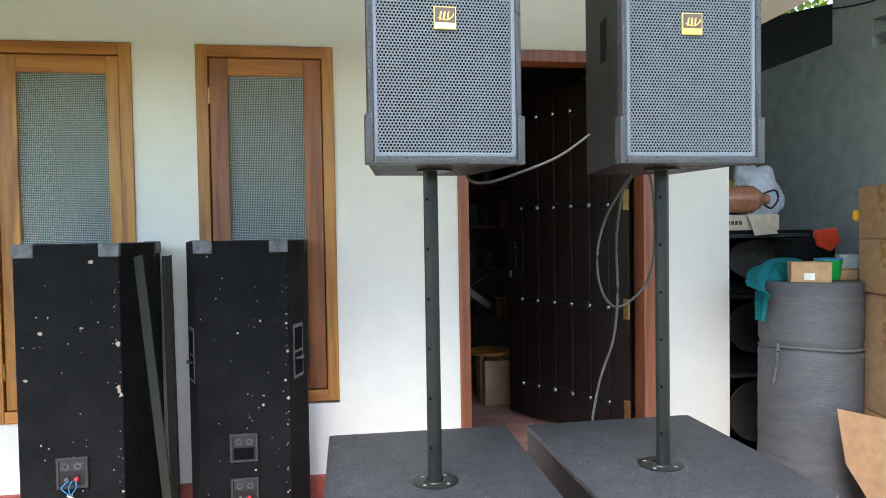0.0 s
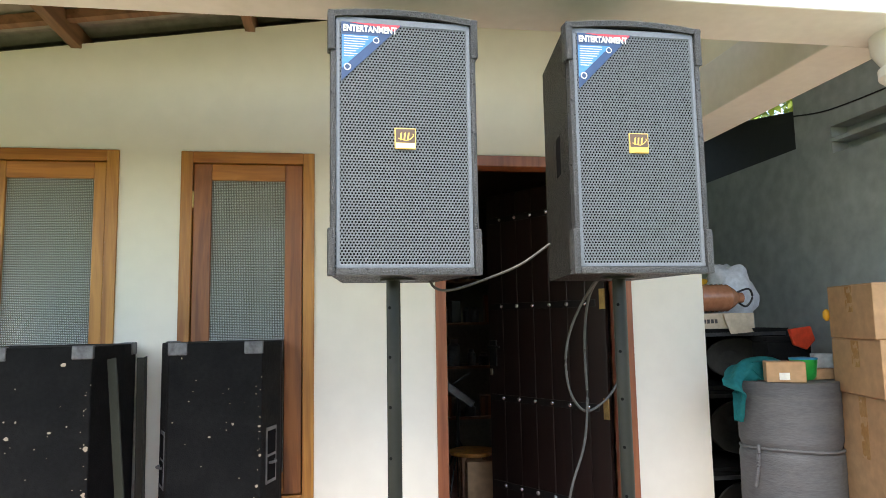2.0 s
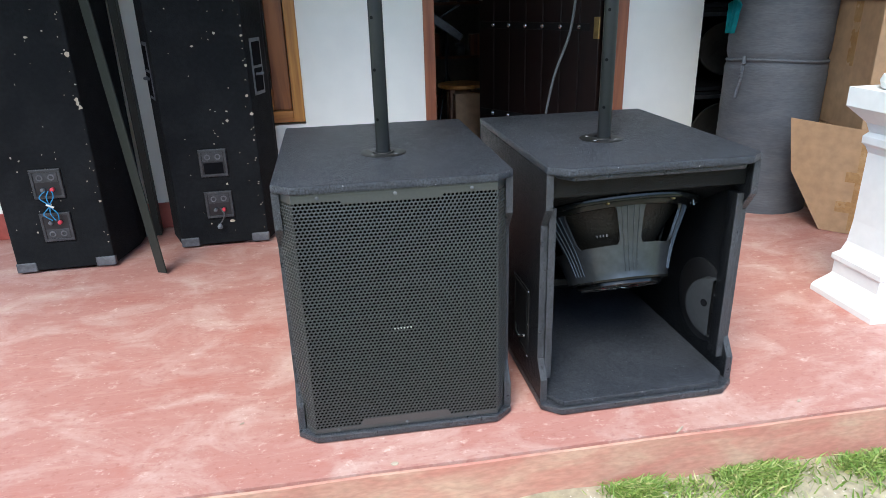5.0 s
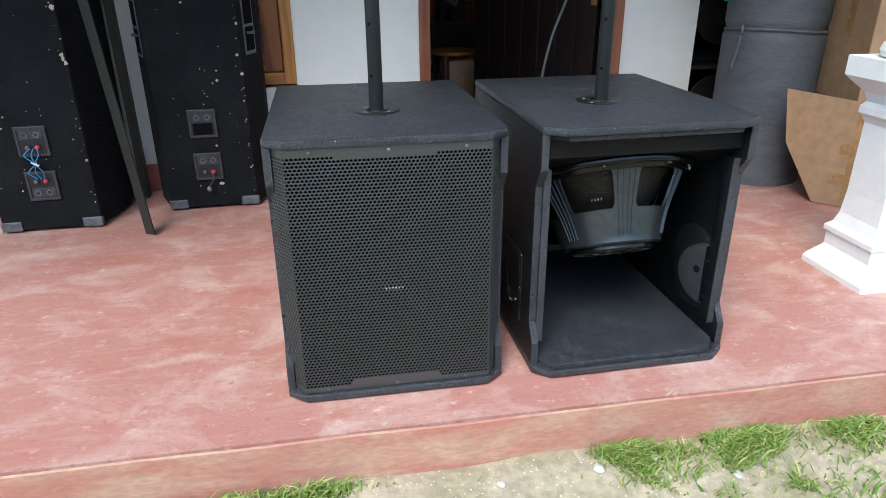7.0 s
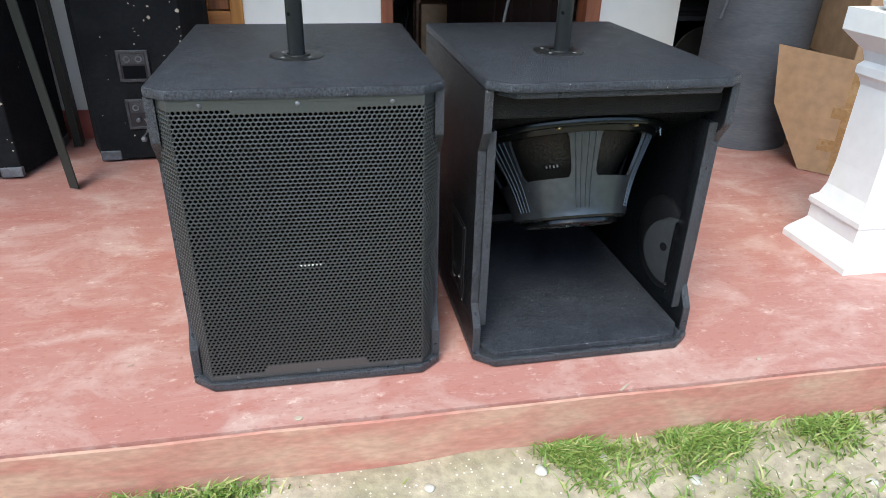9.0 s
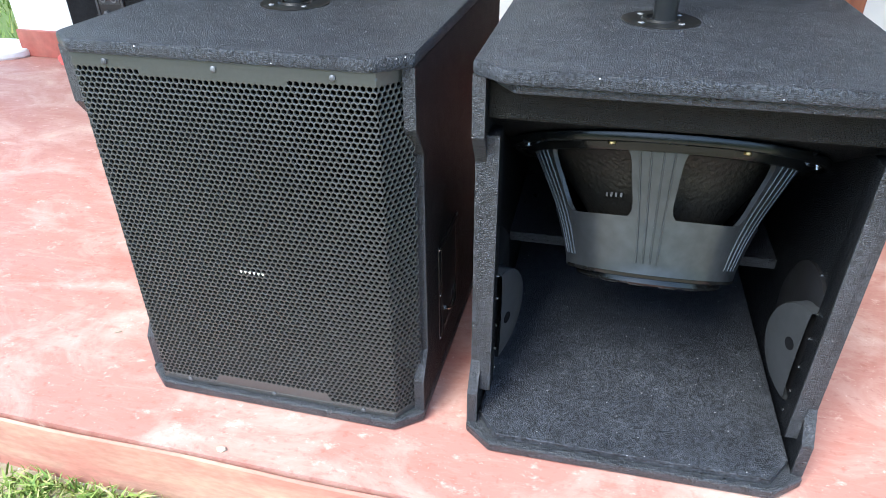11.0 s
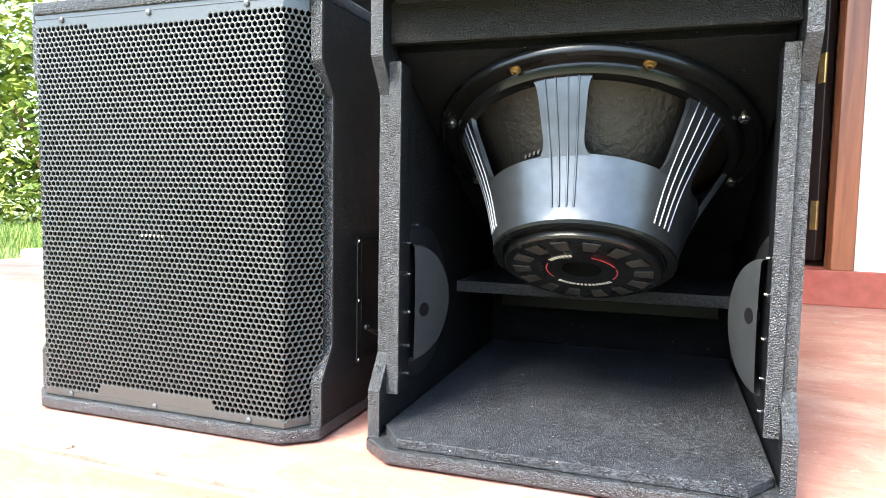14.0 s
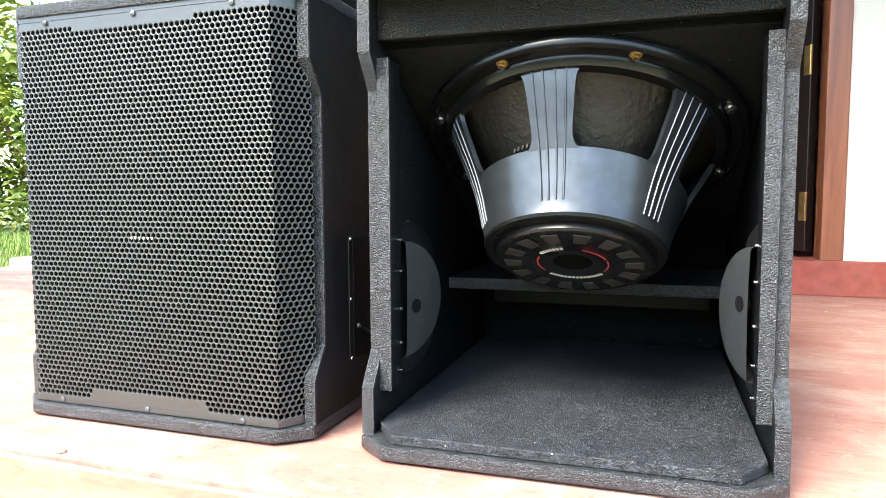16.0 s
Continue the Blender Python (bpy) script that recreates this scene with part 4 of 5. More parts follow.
# solid lower bowl of the basket and its spokes; a spoke faces the open front of the box
part("basket_bowl", arc_shell(0, 2 * math.pi, HWIN, 0.206, -0.006, 0.0, 96, 10), M_CAST, driver, smooth=True)
for k in range(NSP):
    am = math.radians(96.7) + 2 * math.pi * k / NSP
    half = math.radians(9.2)
    sp = part("spoke", arc_shell(am - half, am + half, 0.012, HWIN + 0.002, -0.008, 0.0005, 8, 24, 0.42), M_CAST, driver, smooth=True)
    for dlt in (-6.2, -2.1, 2.1, 6.2):
        a = am + math.radians(dlt)
        rib = tube([((basket_r(h) + 0.001) * math.cos(a + (0.03 * (0.17 - h) * (1 if dlt > 0 else -1))), (basket_r(h) + 0.001) * math.sin(a + (0.03 * (0.17 - h) * (1 if dlt > 0 else -1))), h) for h in (0.02, 0.06, 0.10, 0.14, 0.185)], 0.0016, 6)
        part("rib", rib, M_CAST, sp, smooth=True)
part("cone", lathe([(0.215, 0.004), (0.194, 0.013), (0.146, 0.066), (0.105, 0.122), (0.07, 0.15)], None, 64, closed=False), M_CONE, driver, "dark rough paper cone", smooth=True)
for k in range(4):
    a = radians(128.0 - 3.6 * k)
    part("cone_print", ring_arc(0.131, 0.1375, a, a + radians(1.6), 0.0795, 0.0865, 2), M_CABLE, driver, "white printed mark on the cone")
part("magnet", lathe([(0.137, 0.200), (0.140, 0.2035), (0.138, 0.208), (0.128, 0.210), (0.122, 0.207), (0.120, 0.2075), (0.120, 0.218), (0.117, 0.221), (0.052, 0.221), (0.048, 0.219), (0.030, 0.219), (0.030, 0.20), (0.0, 0.20)], None, 72, closed=False), M_FLANGE, driver, smooth=True)
for k in range(14):
    a = 2 * math.pi * k / 14
    m = Matrix.Rotation(a, 4, "Z")
    g = prism([(0.078, -0.009), (0.106, -0.013), (0.106, 0.013), (0.078, 0.009)], "z", 0.221, 0.2235, 0.0015)
    bmesh.ops.transform(g, verts=g.verts, matrix=m)
    part("vane", g, M_VANE, driver)


for a_mid, n_marks in ((270, 15), (118, 7)):
    for k in range(n_marks):
        a = radians(a_mid + 6.2 * (k - (n_marks - 1) / 2))
        part("print_mark", ring_arc(0.0535, 0.060, a, a + radians(4.0), 0.2212, 0.2217, 2), M_PALE, driver, "white printed mark")
for a0, a1 in ((155, 212), (328, 372), (20, 70)):
    part("print_ring", ring_arc(0.0528, 0.0548, radians(a0), radians(a1), 0.2212, 0.2217), M_RED, driver, "red printed arc on the magnet")
for k in range(8):
    a = 2 * math.pi * (k + 0.5) / 8
    m = Matrix.Translation((0.239 * math.cos(a), 0.239 * math.sin(a), 0.0085))
    part("bolt", lathe([(0.0085, 0.0), (0.0085, 0.0015), (0.0055, 0.002), (0.0055, 0.007), (0.0025, 0.0075), (0.0025, 0.0055)], m, 12, closed=False), M_BRASS if k in (1, 2) else M_CHROME, driver, smooth=True)
pole_socket(sub_r, -0.037, 0.301)


# ---- poles and top loudspeakers ----
def pole(x, y, z1):
    p = thing("speaker_pole", (x, y, SH), "black steel speaker pole with a row of pin holes", "speaker pole", group="speaker poles")
    part("tube", lathe([(0.0182, 0.002), (0.0182, z1 - SH - 0.0), (0.0165, z1 - SH + 0.002)], None, 24), M_DKMETAL, p, smooth=True)
    z = 0.09
    while z < z1 - SH - 0.05:
        # black discs on the tube stand in for the shade inside pin holes
        part("pin_hole", lathe([(0.0042, 0.0), (0.0042, 0.0008)], Matrix.Translation((-0.011, -0.0148, z)) @ Matrix.Rotation(radians(90), 4, "X") @ Matrix.Rotation(radians(-36), 4, "Y"), 10), M_FOAM_HOLE, p)
        z += 0.125
    return p


TW, TH, TD = 0.372, 0.656, 0.36
T0 = 1.470


def top_box(x, y, rz, pale_badge):
    t = thing("top_loudspeaker", (x, y, T0), "black textured full range loudspeaker with a perforated grille and blue sticker", "loudspeaker", rz, group="top loudspeakers")
    w = TW / 2
    # body, narrower to the back, with an arched top
    def shell(y0, w0, y1, w1, inset):
        g = bmesh.new()
        rings = []
        for yy, ww in ((y0, w0), (y1, w1)):
            pts = [(-ww, 0.0 + inset), (ww, 0.0 + inset)]
            n = 12
            for i in range(n + 1):
                u = 1 - 2 * i / n
                pts.append((ww * u, TH - inset - 0.014 * u * u))
            rings.append([g.verts.new((px, yy, pz)) for px, pz in pts])
        for k in range(len(rings[0])):
            j = (k + 1) % len(rings[0])
            g.faces.new((rings[0][k], rings[0][j], rings[1][j], rings[1][k]))
        g.faces.new(rings[0]); g.faces.new(rings[1])
        return g
    part("body", shell(0.03, w - 0.006, TD, w * 0.70, 0.003), M_TOLEX, t)
    # front rim: thick at the corners, thinner along the sides
    def corner(z0, z1, sx):
        a, b = sorted((sx * w, sx * (w - 0.018)))
        return box(a, b, 0.0, 0.036, z0, z1, 0.003)
    for sx in (-1, 1):
        for z0, z1 in ((0.0, 0.112), (TH - 0.112, TH - 0.012)):
            part("rim_corner", corner(z0, z1, sx), M_TOLEX2, t, smooth=True)
        a, b = sorted((sx * (w - 0.007), sx * (w - 0.020)))
        part("rim_side", box(a, b, 0.004, 0.036, 0.112, TH - 0.112, 0.002), M_TOLEX2, t, smooth=True)
    part("rim_bottom", box(-w + 0.018, w - 0.018, 0.0, 0.036, 0.0, 0.017, 0.003), M_TOLEX2, t, smooth=True)
    g = bmesh.new()
    n = 16
    prev = None
    for i in range(n + 1):
        u = -1 + 2 * i / n
        zt = TH - 0.014 * u * u
        row = [g.verts.new((u * w, yy, zz)) for yy, zz in ((0.002, zt - 0.016), (0.0, zt - 0.003), (0.003, zt), (0.037, zt), (0.037, zt - 0.018))]
        if prev:
            for k in range(5):
                g.faces.new((prev[k], row[k], row[(k + 1) % 5], prev[(k + 1) % 5]))
        else:
            g.faces.new(row)
        prev = row
    g.faces.new(prev)
    part("rim_top", g, M_TOLEX2, t, smooth=True)
    gw, g0, g1 = w - 0.021, 0.020, TH - 0.034
    me = bpy.data.meshes.get("top_grille")
    if not me:
        me = perforated("top_grille", -gw, gw, g0, g1, 0.0080, 0.0032, lambda u, z, d: (u, 0.010 + d, z), lambda u, z: abs(u) > gw - 0.007 or z < g0 + 0.010 or z > g1 - 0.009)
    gr = part("grille", me, M_GRILLE_TOP, t, "grey perforated steel grille")
    for b in ((-gw - 0.001, -gw + 0.008, g0, g1), (gw - 0.008, gw + 0.001, g0, g1), (-gw, gw, g0 - 0.002, g0 + 0.006), (-gw, gw, g1 - 0.006, g1 + 0.010)):
        part("grille_edge", box(b[0], b[1], 0.0085, 0.016, b[2], b[3], 0.001), M_GRILLE_TOP, gr)
    part("foam", box(-gw, gw, 0.016, 0.022, g0, g1), M_FOAM_HOLE, gr, "black foam behind the grille")
    # badge with a plain gold shape and a strip
    bx, bz = 0.0, 0.332
    bd = part("badge", box(bx - 0.026, bx + 0.026, 0.0055, 0.0095, bz - 0.026, bz + 0.026, 0.001), M_GOLD, t, "small gold bordered badge")
    part("badge_face", box(bx - 0.0235, bx + 0.0235, 0.0047, 0.0056, bz - 0.010, bz + 0.0235), M_BADGE, bd)
    part("badge_strip", box(bx - 0.0235, bx + 0.0235, 0.0047, 0.0056, bz - 0.0235, bz - 0.0115), M_PALE if pale_badge else M_GOLD, bd)
    for k in range(3):
        part("badge_shape", prism([(bx - 0.014 + k * 0.009, bz - 0.005), (bx - 0.010 + k * 0.009, bz - 0.005), (bx - 0.008 + k * 0.009, bz + 0.015), (bx - 0.012 + k * 0.009, bz + 0.013)], "y", 0.0040, 0.0048), M_GOLD, bd)
    part("badge_swoosh", tube([(bx - 0.018, 0.0045, bz + 0.0), (bx + 0.004, 0.0045, bz - 0.005), (bx + 0.019, 0.0045, bz + 0.006), (bx + 0.018, 0.0045, bz + 0.012)], 0.0012, 6), M_GOLD, bd)
    # triangular sticker in the upper corner of the grille
    x0, zt, sx_, sz_ = -gw + 0.012, g1 - 0.004, 0.148, 0.148
    tri = lambda f0, f1, y0, y1: prism([(x0, zt - sz_ * f0), (x0 + sx_ * (1 - f0), zt - sz_ * f0), (x0 + sx_ * (1 - f1), zt - sz_ * f1), (x0, zt - sz_ * f1)], "y", y0, y1)
    st = part("sticker", prism([(x0, zt), (x0 + sx_, zt), (x0, zt - sz_)], "y", 0.0082, 0.0094), M_NAVY, t, "blue triangular paper sticker")
    part("sticker_field", prism([(x0 + 0.001, zt - 0.032), (x0 + 0.088, zt - 0.032), (x0 + 0.001, zt - 0.117)], "y", 0.0074, 0.0083), M_BLUE, st)
    part("sticker_top", prism([(x0 + 0.02, zt - 0.0008), (x0 + sx_ - 0.004, zt - 0.0008), (x0 + sx_ - 0.019, zt - 0.017), (x0 + 0.1, zt - 0.009)], "y", 0.0074, 0.0083), M_RED, st)
    words("ENTERTANMENT", 0.0225, Matrix.Translation((x0 + 0.003, 0.0068, zt - 0.0165)) @ Matrix.Rotation(radians(90), 4, "X"), M_PALE, st, xs=0.76)
    rnd = random.Random(3)
    for k in range(9):
        zz = zt - 0.036 - 0.0062 * k
        ww = max(0.02, 0.072 - 0.0055 * k)
        part("text_line", box(x0 + 0.006, x0 + 0.006 + ww * rnd.uniform(0.75, 1.0), 0.0066, 0.0072, zz - 0.0008, zz + 0.0008), M_PALE, st)
    part("sticker_emblem", lathe([(0.0085, -0.0005), (0.0085, 0.0005), (0.0065, 0.0005), (0.0065, -0.0005)], Matrix.Translation((x0 + 0.014, 0.0072, zt - 0.113)) @ Matrix.Rotation(radians(90), 4, "X"), 20, closed=False), M_PALE, st)
    part("sticker_emblem", lathe([(0.0075, -0.0005), (0.0075, 0.0005), (0.006, 0.0005), (0.006, -0.0005)], Matrix.Translation((x0 + 0.084, 0.0072, zt - 0.043)) @ Matrix.Rotation(radians(90), 4, "X"), 20, closed=False), M_PALE, st)
    # side handles and the pole cup
    for sx in (-1, 1):
        m = Matrix.Translation((sx * (w - 0.052), 0.17, 0.31)) @ Matrix.Rotation(radians(sx * 90 + 0), 4, "Y") @ Matrix.Rotation(radians(0), 4, "Z")
        g = box(-0.055, 0.055, -0.03, 0.03, 0.026, 0.034, 0.004)
        bmesh.ops.transform(g, verts=g.verts, matrix=Matrix.Translation((sx * (w - 0.058), 0.155, 0.33)) @ Matrix.Rotation(radians(sx * 9.2), 4, "Z") @ Matrix.Rotation(radians(sx * 90), 4, "Y"))
        # black slab whose colour stands for the shade in the handle's recess
        hd = part("handle_cup", g, M_FOAM_HOLE, t, "black recessed side handle")
    part("pole_cup", lathe([(0.045, -0.003), (0.045, 0.001), (0.022, 0.002)], Matrix.Translation((0.0, 0.165, 0.0)), 28), M_DARKPL, t)
    return t


pole(0.235, 1.665, T0 - 0.003)
pole(0.850, 1.665, T0 - 0.003)
top_box(0.256, 1.506, 3.2, True)
top_box(0.851, 1.497, 0.8, False)
ca = part("speaker_cable", tube([(0.34, 1.80, 1.50), (0.36, 1.79, 1.455), (0.41, 1.78, 1.448), (0.50, 1.77, 1.475), (0.60, 1.76, 1.515), (0.69, 1.76, 1.575)], 0.0038), M_CABLE, None, smooth=True)
tagged(ca, "grey speaker cable slung between the two loudspeakers", "cable")
cb = part("hanging_cable", tube([(0.95, 1.86, 1.55), (0.95, 2.05, 1.50), (0.90, 2.14, 1.38), (0.86, 2.15, 1.25), (0.868, 2.15, 1.12), (0.92, 2.15, 1.05), (1.0, 2.16, 1.085), (1.05, 2.16, 1.16), (1.06, 2.14, 1.3), (0.97, 2.0, 1.5), (0.945, 2.12, 1.45), (0.923, 2.14, 1.29), (0.925, 2.14, 1.09), (0.91, 2.145, 0.94), (0.86, 2.15, 0.79), (0.83, 2.155, 0.6), (0.82, 2.16, 0.3), (0.84, 2.2, 0.012), (1.0, 2.3, 0.008)], 0.0045), M_CABLE, None, smooth=True)
tagged(cb, "grey cable hanging in a loop behind the loudspeaker", "cable")


# ---- old carpeted loudspeakers with their backs to the yard ----
def plug_plate(parent, x, z, style):
    p = part("connector_plate", box(x - 0.060, x + 0.060, -0.006, 0.004, z - 0.062, z + 0.062, 0.002), M_DARKPL, parent, "black recessed connector plate")
    for a, b, c, d in ((-0.058, 0.058, 0.050, 0.060), (-0.058, 0.058, -0.060, -0.050), (-0.058, -0.048, -0.050, 0.050), (0.048, 0.058, -0.050, 0.050)):
        part("plate_rim", box(x + a, x + b, -0.0095, -0.0058, z + c, z + d, 0.001), M_PLUGRIM, p)
    part("socket_panel", box(x - 0.044, x + 0.044, -0.0078, -0.0058, z + (0.008 if style != "flip" else -0.048), z + (0.048 if style != "flip" else -0.008), 0.001), M_PLUGRIM, p)
    up = 1 if style != "flip" else -1
    for k in (-1, 1):
        part("socket", lathe([(0.013, 0.0), (0.013, 0.004), (0.008, 0.004), (0.008, 0.001)], Matrix.Translation((x + k * 0.022, -0.0078, z + up * 0.028)) @ Matrix.Rotation(radians(90), 4, "X"), 16, closed=False), M_CAP, p)
    if style == "hole":
        # black slab in place of the shaded opening
        part("hole", box(x - 0.042, x + 0.040, -0.009, -0.0062, z - 0.047, z + 0.002), M_FOAM_HOLE, p)
    else:
        for k, mm in ((-1, M_CAP), (1, M_RED)):
            part("terminal", lathe([(0.008, 0.0), (0.009, 0.012), (0.005, 0.016)], Matrix.Translation((x + k * 0.018, -0.0065, z - up * 0.022)) @ Matrix.Rotation(radians(90), 4, "X"), 12), mm, p)
    return p


def old_speaker(at, rz, back_w, front_w, depth, h, label, plugs, flanks=(-1, 1), lean=0.0):
    s = thing("old_loudspeaker", at, label, "loudspeaker", rz, group="old carpeted loudspeakers")
    s.matrix_world = pose(*at, lean, 0, rz)
    b, f = back_w / 2, front_w / 2
    plan = [(-b, 0.0), (b, 0.0), (f, depth * 0.55), (f, depth), (-f, depth), (-f, depth * 0.55)]
    part("body", prism(plan, "z", 0.012, h, 0.006), M_CARPET, s)
    for x in (-1, 1):
        for z, zz in ((0.012, 0.05), (h - 0.05, h)):
            a, c = sorted((x * (b + 0.004), x * (b - 0.075)))
            g = box(a, c, -0.005, 0.03, z - (0.003 if z < 0.1 else 0), zz + (0.004 if z > 0.1 else 0), 0.004)
            part("corner_cap", g, M_CAP, s, "worn grey corner protector")
            a, c = sorted((x * (f + 0.004), x * (f - 0.05)))
            part("corner_cap", box(a, c, depth * 0.8, depth + 0.003, z - (0.003 if z < 0.1 else 0), zz + (0.004 if z > 0.1 else 0), 0.004), M_CAP, s)
    for x, z, st in plugs:
        plug_plate(s, x, z, st)
    # bar handles on the slanting flanks
    for x in flanks:
        ang = math.degrees(math.atan2(f - b, depth * 0.55))
        m = Matrix.Translation((x * (b + f) / 2, depth * 0.275, 0.79)) @ Matrix.Rotation(radians(-x * ang), 4, "Z")
        g = bmesh.new()
        box(-0.003, 0.003, -0.052, 0.052, -0.12, 0.12, 0.001, g)
        bmesh.ops.transform(g, verts=g.verts, matrix=m)
        hp = part("handle_plate", g, M_CAP, s, "grey steel handle plate")
        for z0, z1 in ((-0.105, -0.006), (0.006, 0.105)):
            g = box(-0.0045, 0.0045, -0.04, 0.04, z0, z1)
            bmesh.ops.transform(g, verts=g.verts, matrix=m)
            # black block that paints the recess's shade on the plate
            part("recess", g, M_FOAM_HOLE, hp)
        g = tube([(x * 0.006, -0.03, -0.03), (x * 0.02, -0.01, -0.03), (x * 0.02, 0.01, -0.03), (x * 0.006, 0.03, -0.03)], 0.006)
        bmesh.ops.transform(g, verts=g.verts, matrix=m)
        part("grip", g, M_CAP, hp)
    rnd = random.Random(int(abs(at[0]) * 100))
    for k in range(64):
        zz = rnd.uniform(0.06, h - 0.06)
        edge = k % 5 < 2
        xx = rnd.gauss(b - 0.012, 0.008) if edge else rnd.uniform(-b, b)
        if not edge and rnd.random() < 0.35:
            xx, zz = rnd.gauss(rnd.choice((-0.1, 0.06)), 0.04), rnd.gauss(rnd.choice((0.31, 0.45, 1.0)), 0.05)
        xx, zz = max(-b + 0.006, min(b - 0.006, xx)), max(0.03, min(h - 0.03, zz))
        rr = rnd.uniform(0.0014, 0.0042) if k % 7 else rnd.uniform(0.006, 0.0115)
        n = 8
        tall = rnd.uniform(0.5, 1.6)
        pts = [(xx + rr * rnd.uniform(0.5, 1.2) * math.cos(2 * math.pi * i / n), zz + tall * rr * rnd.uniform(0.45, 1.0) * math.sin(2 * math.pi * i / n)) for i in range(n)]
        part("bare_patch", prism(pts, "y", -0.0012, 0.002), M_BARE, s, "bare wood where the carpet is worn")
    return s


M_PLUGRIM = mat("worn_black_plastic", (0.028, 0.029, 0.031), 0.42, col2=(0.07, 0.07, 0.07), mix_scale=30, mix_lo=0.5, mix_hi=0.8)
M_BARE = mat("bare_chipboard", (0.46, 0.38, 0.28), 0.9, grain=0.3, grain_scale=80)
os1 = old_speaker((-1.065, 2.79, 0), 2, 0.385, 0.50, 0.43, 1.285, "tall loudspeaker in worn black carpet with blue tied wires", [(0.0, 0.385, "x"), (0.0, 0.20, "flip")], (-1,))
os2 = old_speaker((-0.428, 2.955, 0), 1.5, 0.385, 0.52, 0.33, 1.285, "tall loudspeaker in worn black carpet with an empty connector hole", [(-0.005, 0.392, "hole"), (-0.005, 0.20, "x")])
for dx in (-0.012, 0.0, 0.012):
    part("wire", tube([(0.004 + dx, -0.02, 0.36), (-0.006 + 2.2 * dx, -0.03, 0.335), (0.0 + dx * 0.2, -0.032, 0.30), (-0.004 + 2.2 * dx, -0.03, 0.265), (0.008 + dx, -0.024, 0.235)], 0.0022, 6), M_WIREBLUE, os1, "blue wire tied in a bundle")
part("wire_tie", tube([(-0.012, -0.032, 0.307), (0.014, -0.034, 0.292)], 0.004, 6), M_PALE, os1)
part("plug_lead", tube([(0.0, -0.015, 0.185), (0.012, -0.025, 0.16), (0.004, -0.025, 0.135), (-0.01, -0.022, 0.115)], 0.003, 6), M_CABLE, os2)
part("plug", lathe([(0.010, 0.0), (0.012, 0.01), (0.006, 0.02)], Matrix.Translation((-0.012, -0.03, 0.095)), 12), M_CAP, os2)


def strip(a, b, w, t, label):
    """A folded steel strip leaning from a to b."""
    s = thing("metal_strip", a, label, "metal strip", group="leaning metal strips")
    d = Vector(b) - Vector(a)
    L = d.length
    s.matrix_world = Matrix.Translation(a) @ d.to_track_quat("Z", "X").to_matrix().to_4x4()
    part("web", box(-w / 2, w / 2, -t / 2, t / 2, 0.0, L, 0.001), M_STRIP, s)
    part("flange", box(-w / 2, -w / 2 + t, t / 2, 0.03, 0.0, L, 0.001), M_STRIP, s)
    return s


s1 = strip((-0.652, 2.665, 0.004), (-0.800, 2.80, 1.235), 0.06, 0.006, "black folded steel strip leaning on the old loudspeaker")
s2 = strip((-0.768, 3.20, 0.004), (-0.762, 3.13, 1.225), 0.06, 0.006, "black folded steel strip standing behind another")
sg = thing("wall_notice", (0.40, 3.299, 1.645), "small pale paper notice with illegible lettering", "notice")
part("sheet", box(-0.14, 0.14, -0.003, 0.0, -0.05, 0.045), M_PALE, sg)
rnd = random.Random(8)
xk = -0.10
while xk < 0.1:
    w_ = rnd.uniform(0.012, 0.03)
    part("text_bar", box(xk, xk + w_, -0.0042, -0.0028, -0.008, 0.014), M_PRINT, sg)
    xk += w_ + 0.008


# ---- clutter in the side passage ----
roll = thing("foam_roll", (2.28, 3.0, 0), "upright roll of grey packing foam tied with a strip", "foam roll", 0)
g = bmesh.new()
prev = None
for i in range(64):
    z = 1.045 * i / 63
    ring = []
    for k in range(48):
        a = 2 * math.pi * k / 48
        r = 0.232 + 0.003 * noise.noise((math.cos(a) * 2, math.sin(a) * 2, z * 14)) + 0.0025 * noise.noise((math.cos(a), math.sin(a), z * 40))
        r -= 0.012 * math.exp(-((z - 0.73) / 0.02) ** 2)
        r += 0.010 * (1 - z) * math.cos(a - 3.6)
        ring.append(g.verts.new((r * math.cos(a), r * math.sin(a), z)))
    if prev:
        for k in range(48):
            g.faces.new((prev[k], prev[(k + 1) % 48], ring[(k + 1) % 48], ring[k]))
    else:
        g.faces.new(ring)
    prev = ring
g.faces.new(prev)
part("foam_body", g, M_FOAMROLL, roll, smooth=True)
part("tie", tube([(0.226 * math.cos(a), 0.226 * math.sin(a), 0.73 + 0.008 * math.sin(a * 2)) for a in [2 * math.pi * k / 24 for k in range(25)]], 0.008, 6), M_FOAMROLL, roll)
part("tie_knot", tube([(-0.222, -0.075, 0.75), (-0.232, -0.09, 0.72), (-0.225, -0.075, 0.725), (-0.236, -0.085, 0.66), (-0.246, -0.07, 0.56)], 0.009, 6), M_FOAMROLL, roll, "knotted strip end")


def carton(at, rz, w, d, h, label, tape=False):
    c = thing("cardboard_box", at, label, "cardboard box", rz, group="cardboard boxes")
    part("carton_body", box(-w / 2, w / 2, -d / 2, d / 2, 0, h, 0.004), M_CARD, c)
    part("top_flap", box(-w / 2 + 0.002, w / 2 - 0.002, -d / 2 + 0.002, -0.002, h, h + 0.0035, 0.001), M_CARD, c)
    part("top_flap", box(-w / 2 + 0.002, w / 2 - 0.002, 0.002, d / 2 - 0.002, h, h + 0.0035, 0.001), M_CARD, c)
    part("closing_tape", box(-w / 2 - 0.001, -w / 2 + 0.0005, -0.03, 0.03, h * 0.5, h - 0.004), M_TAPE, c)
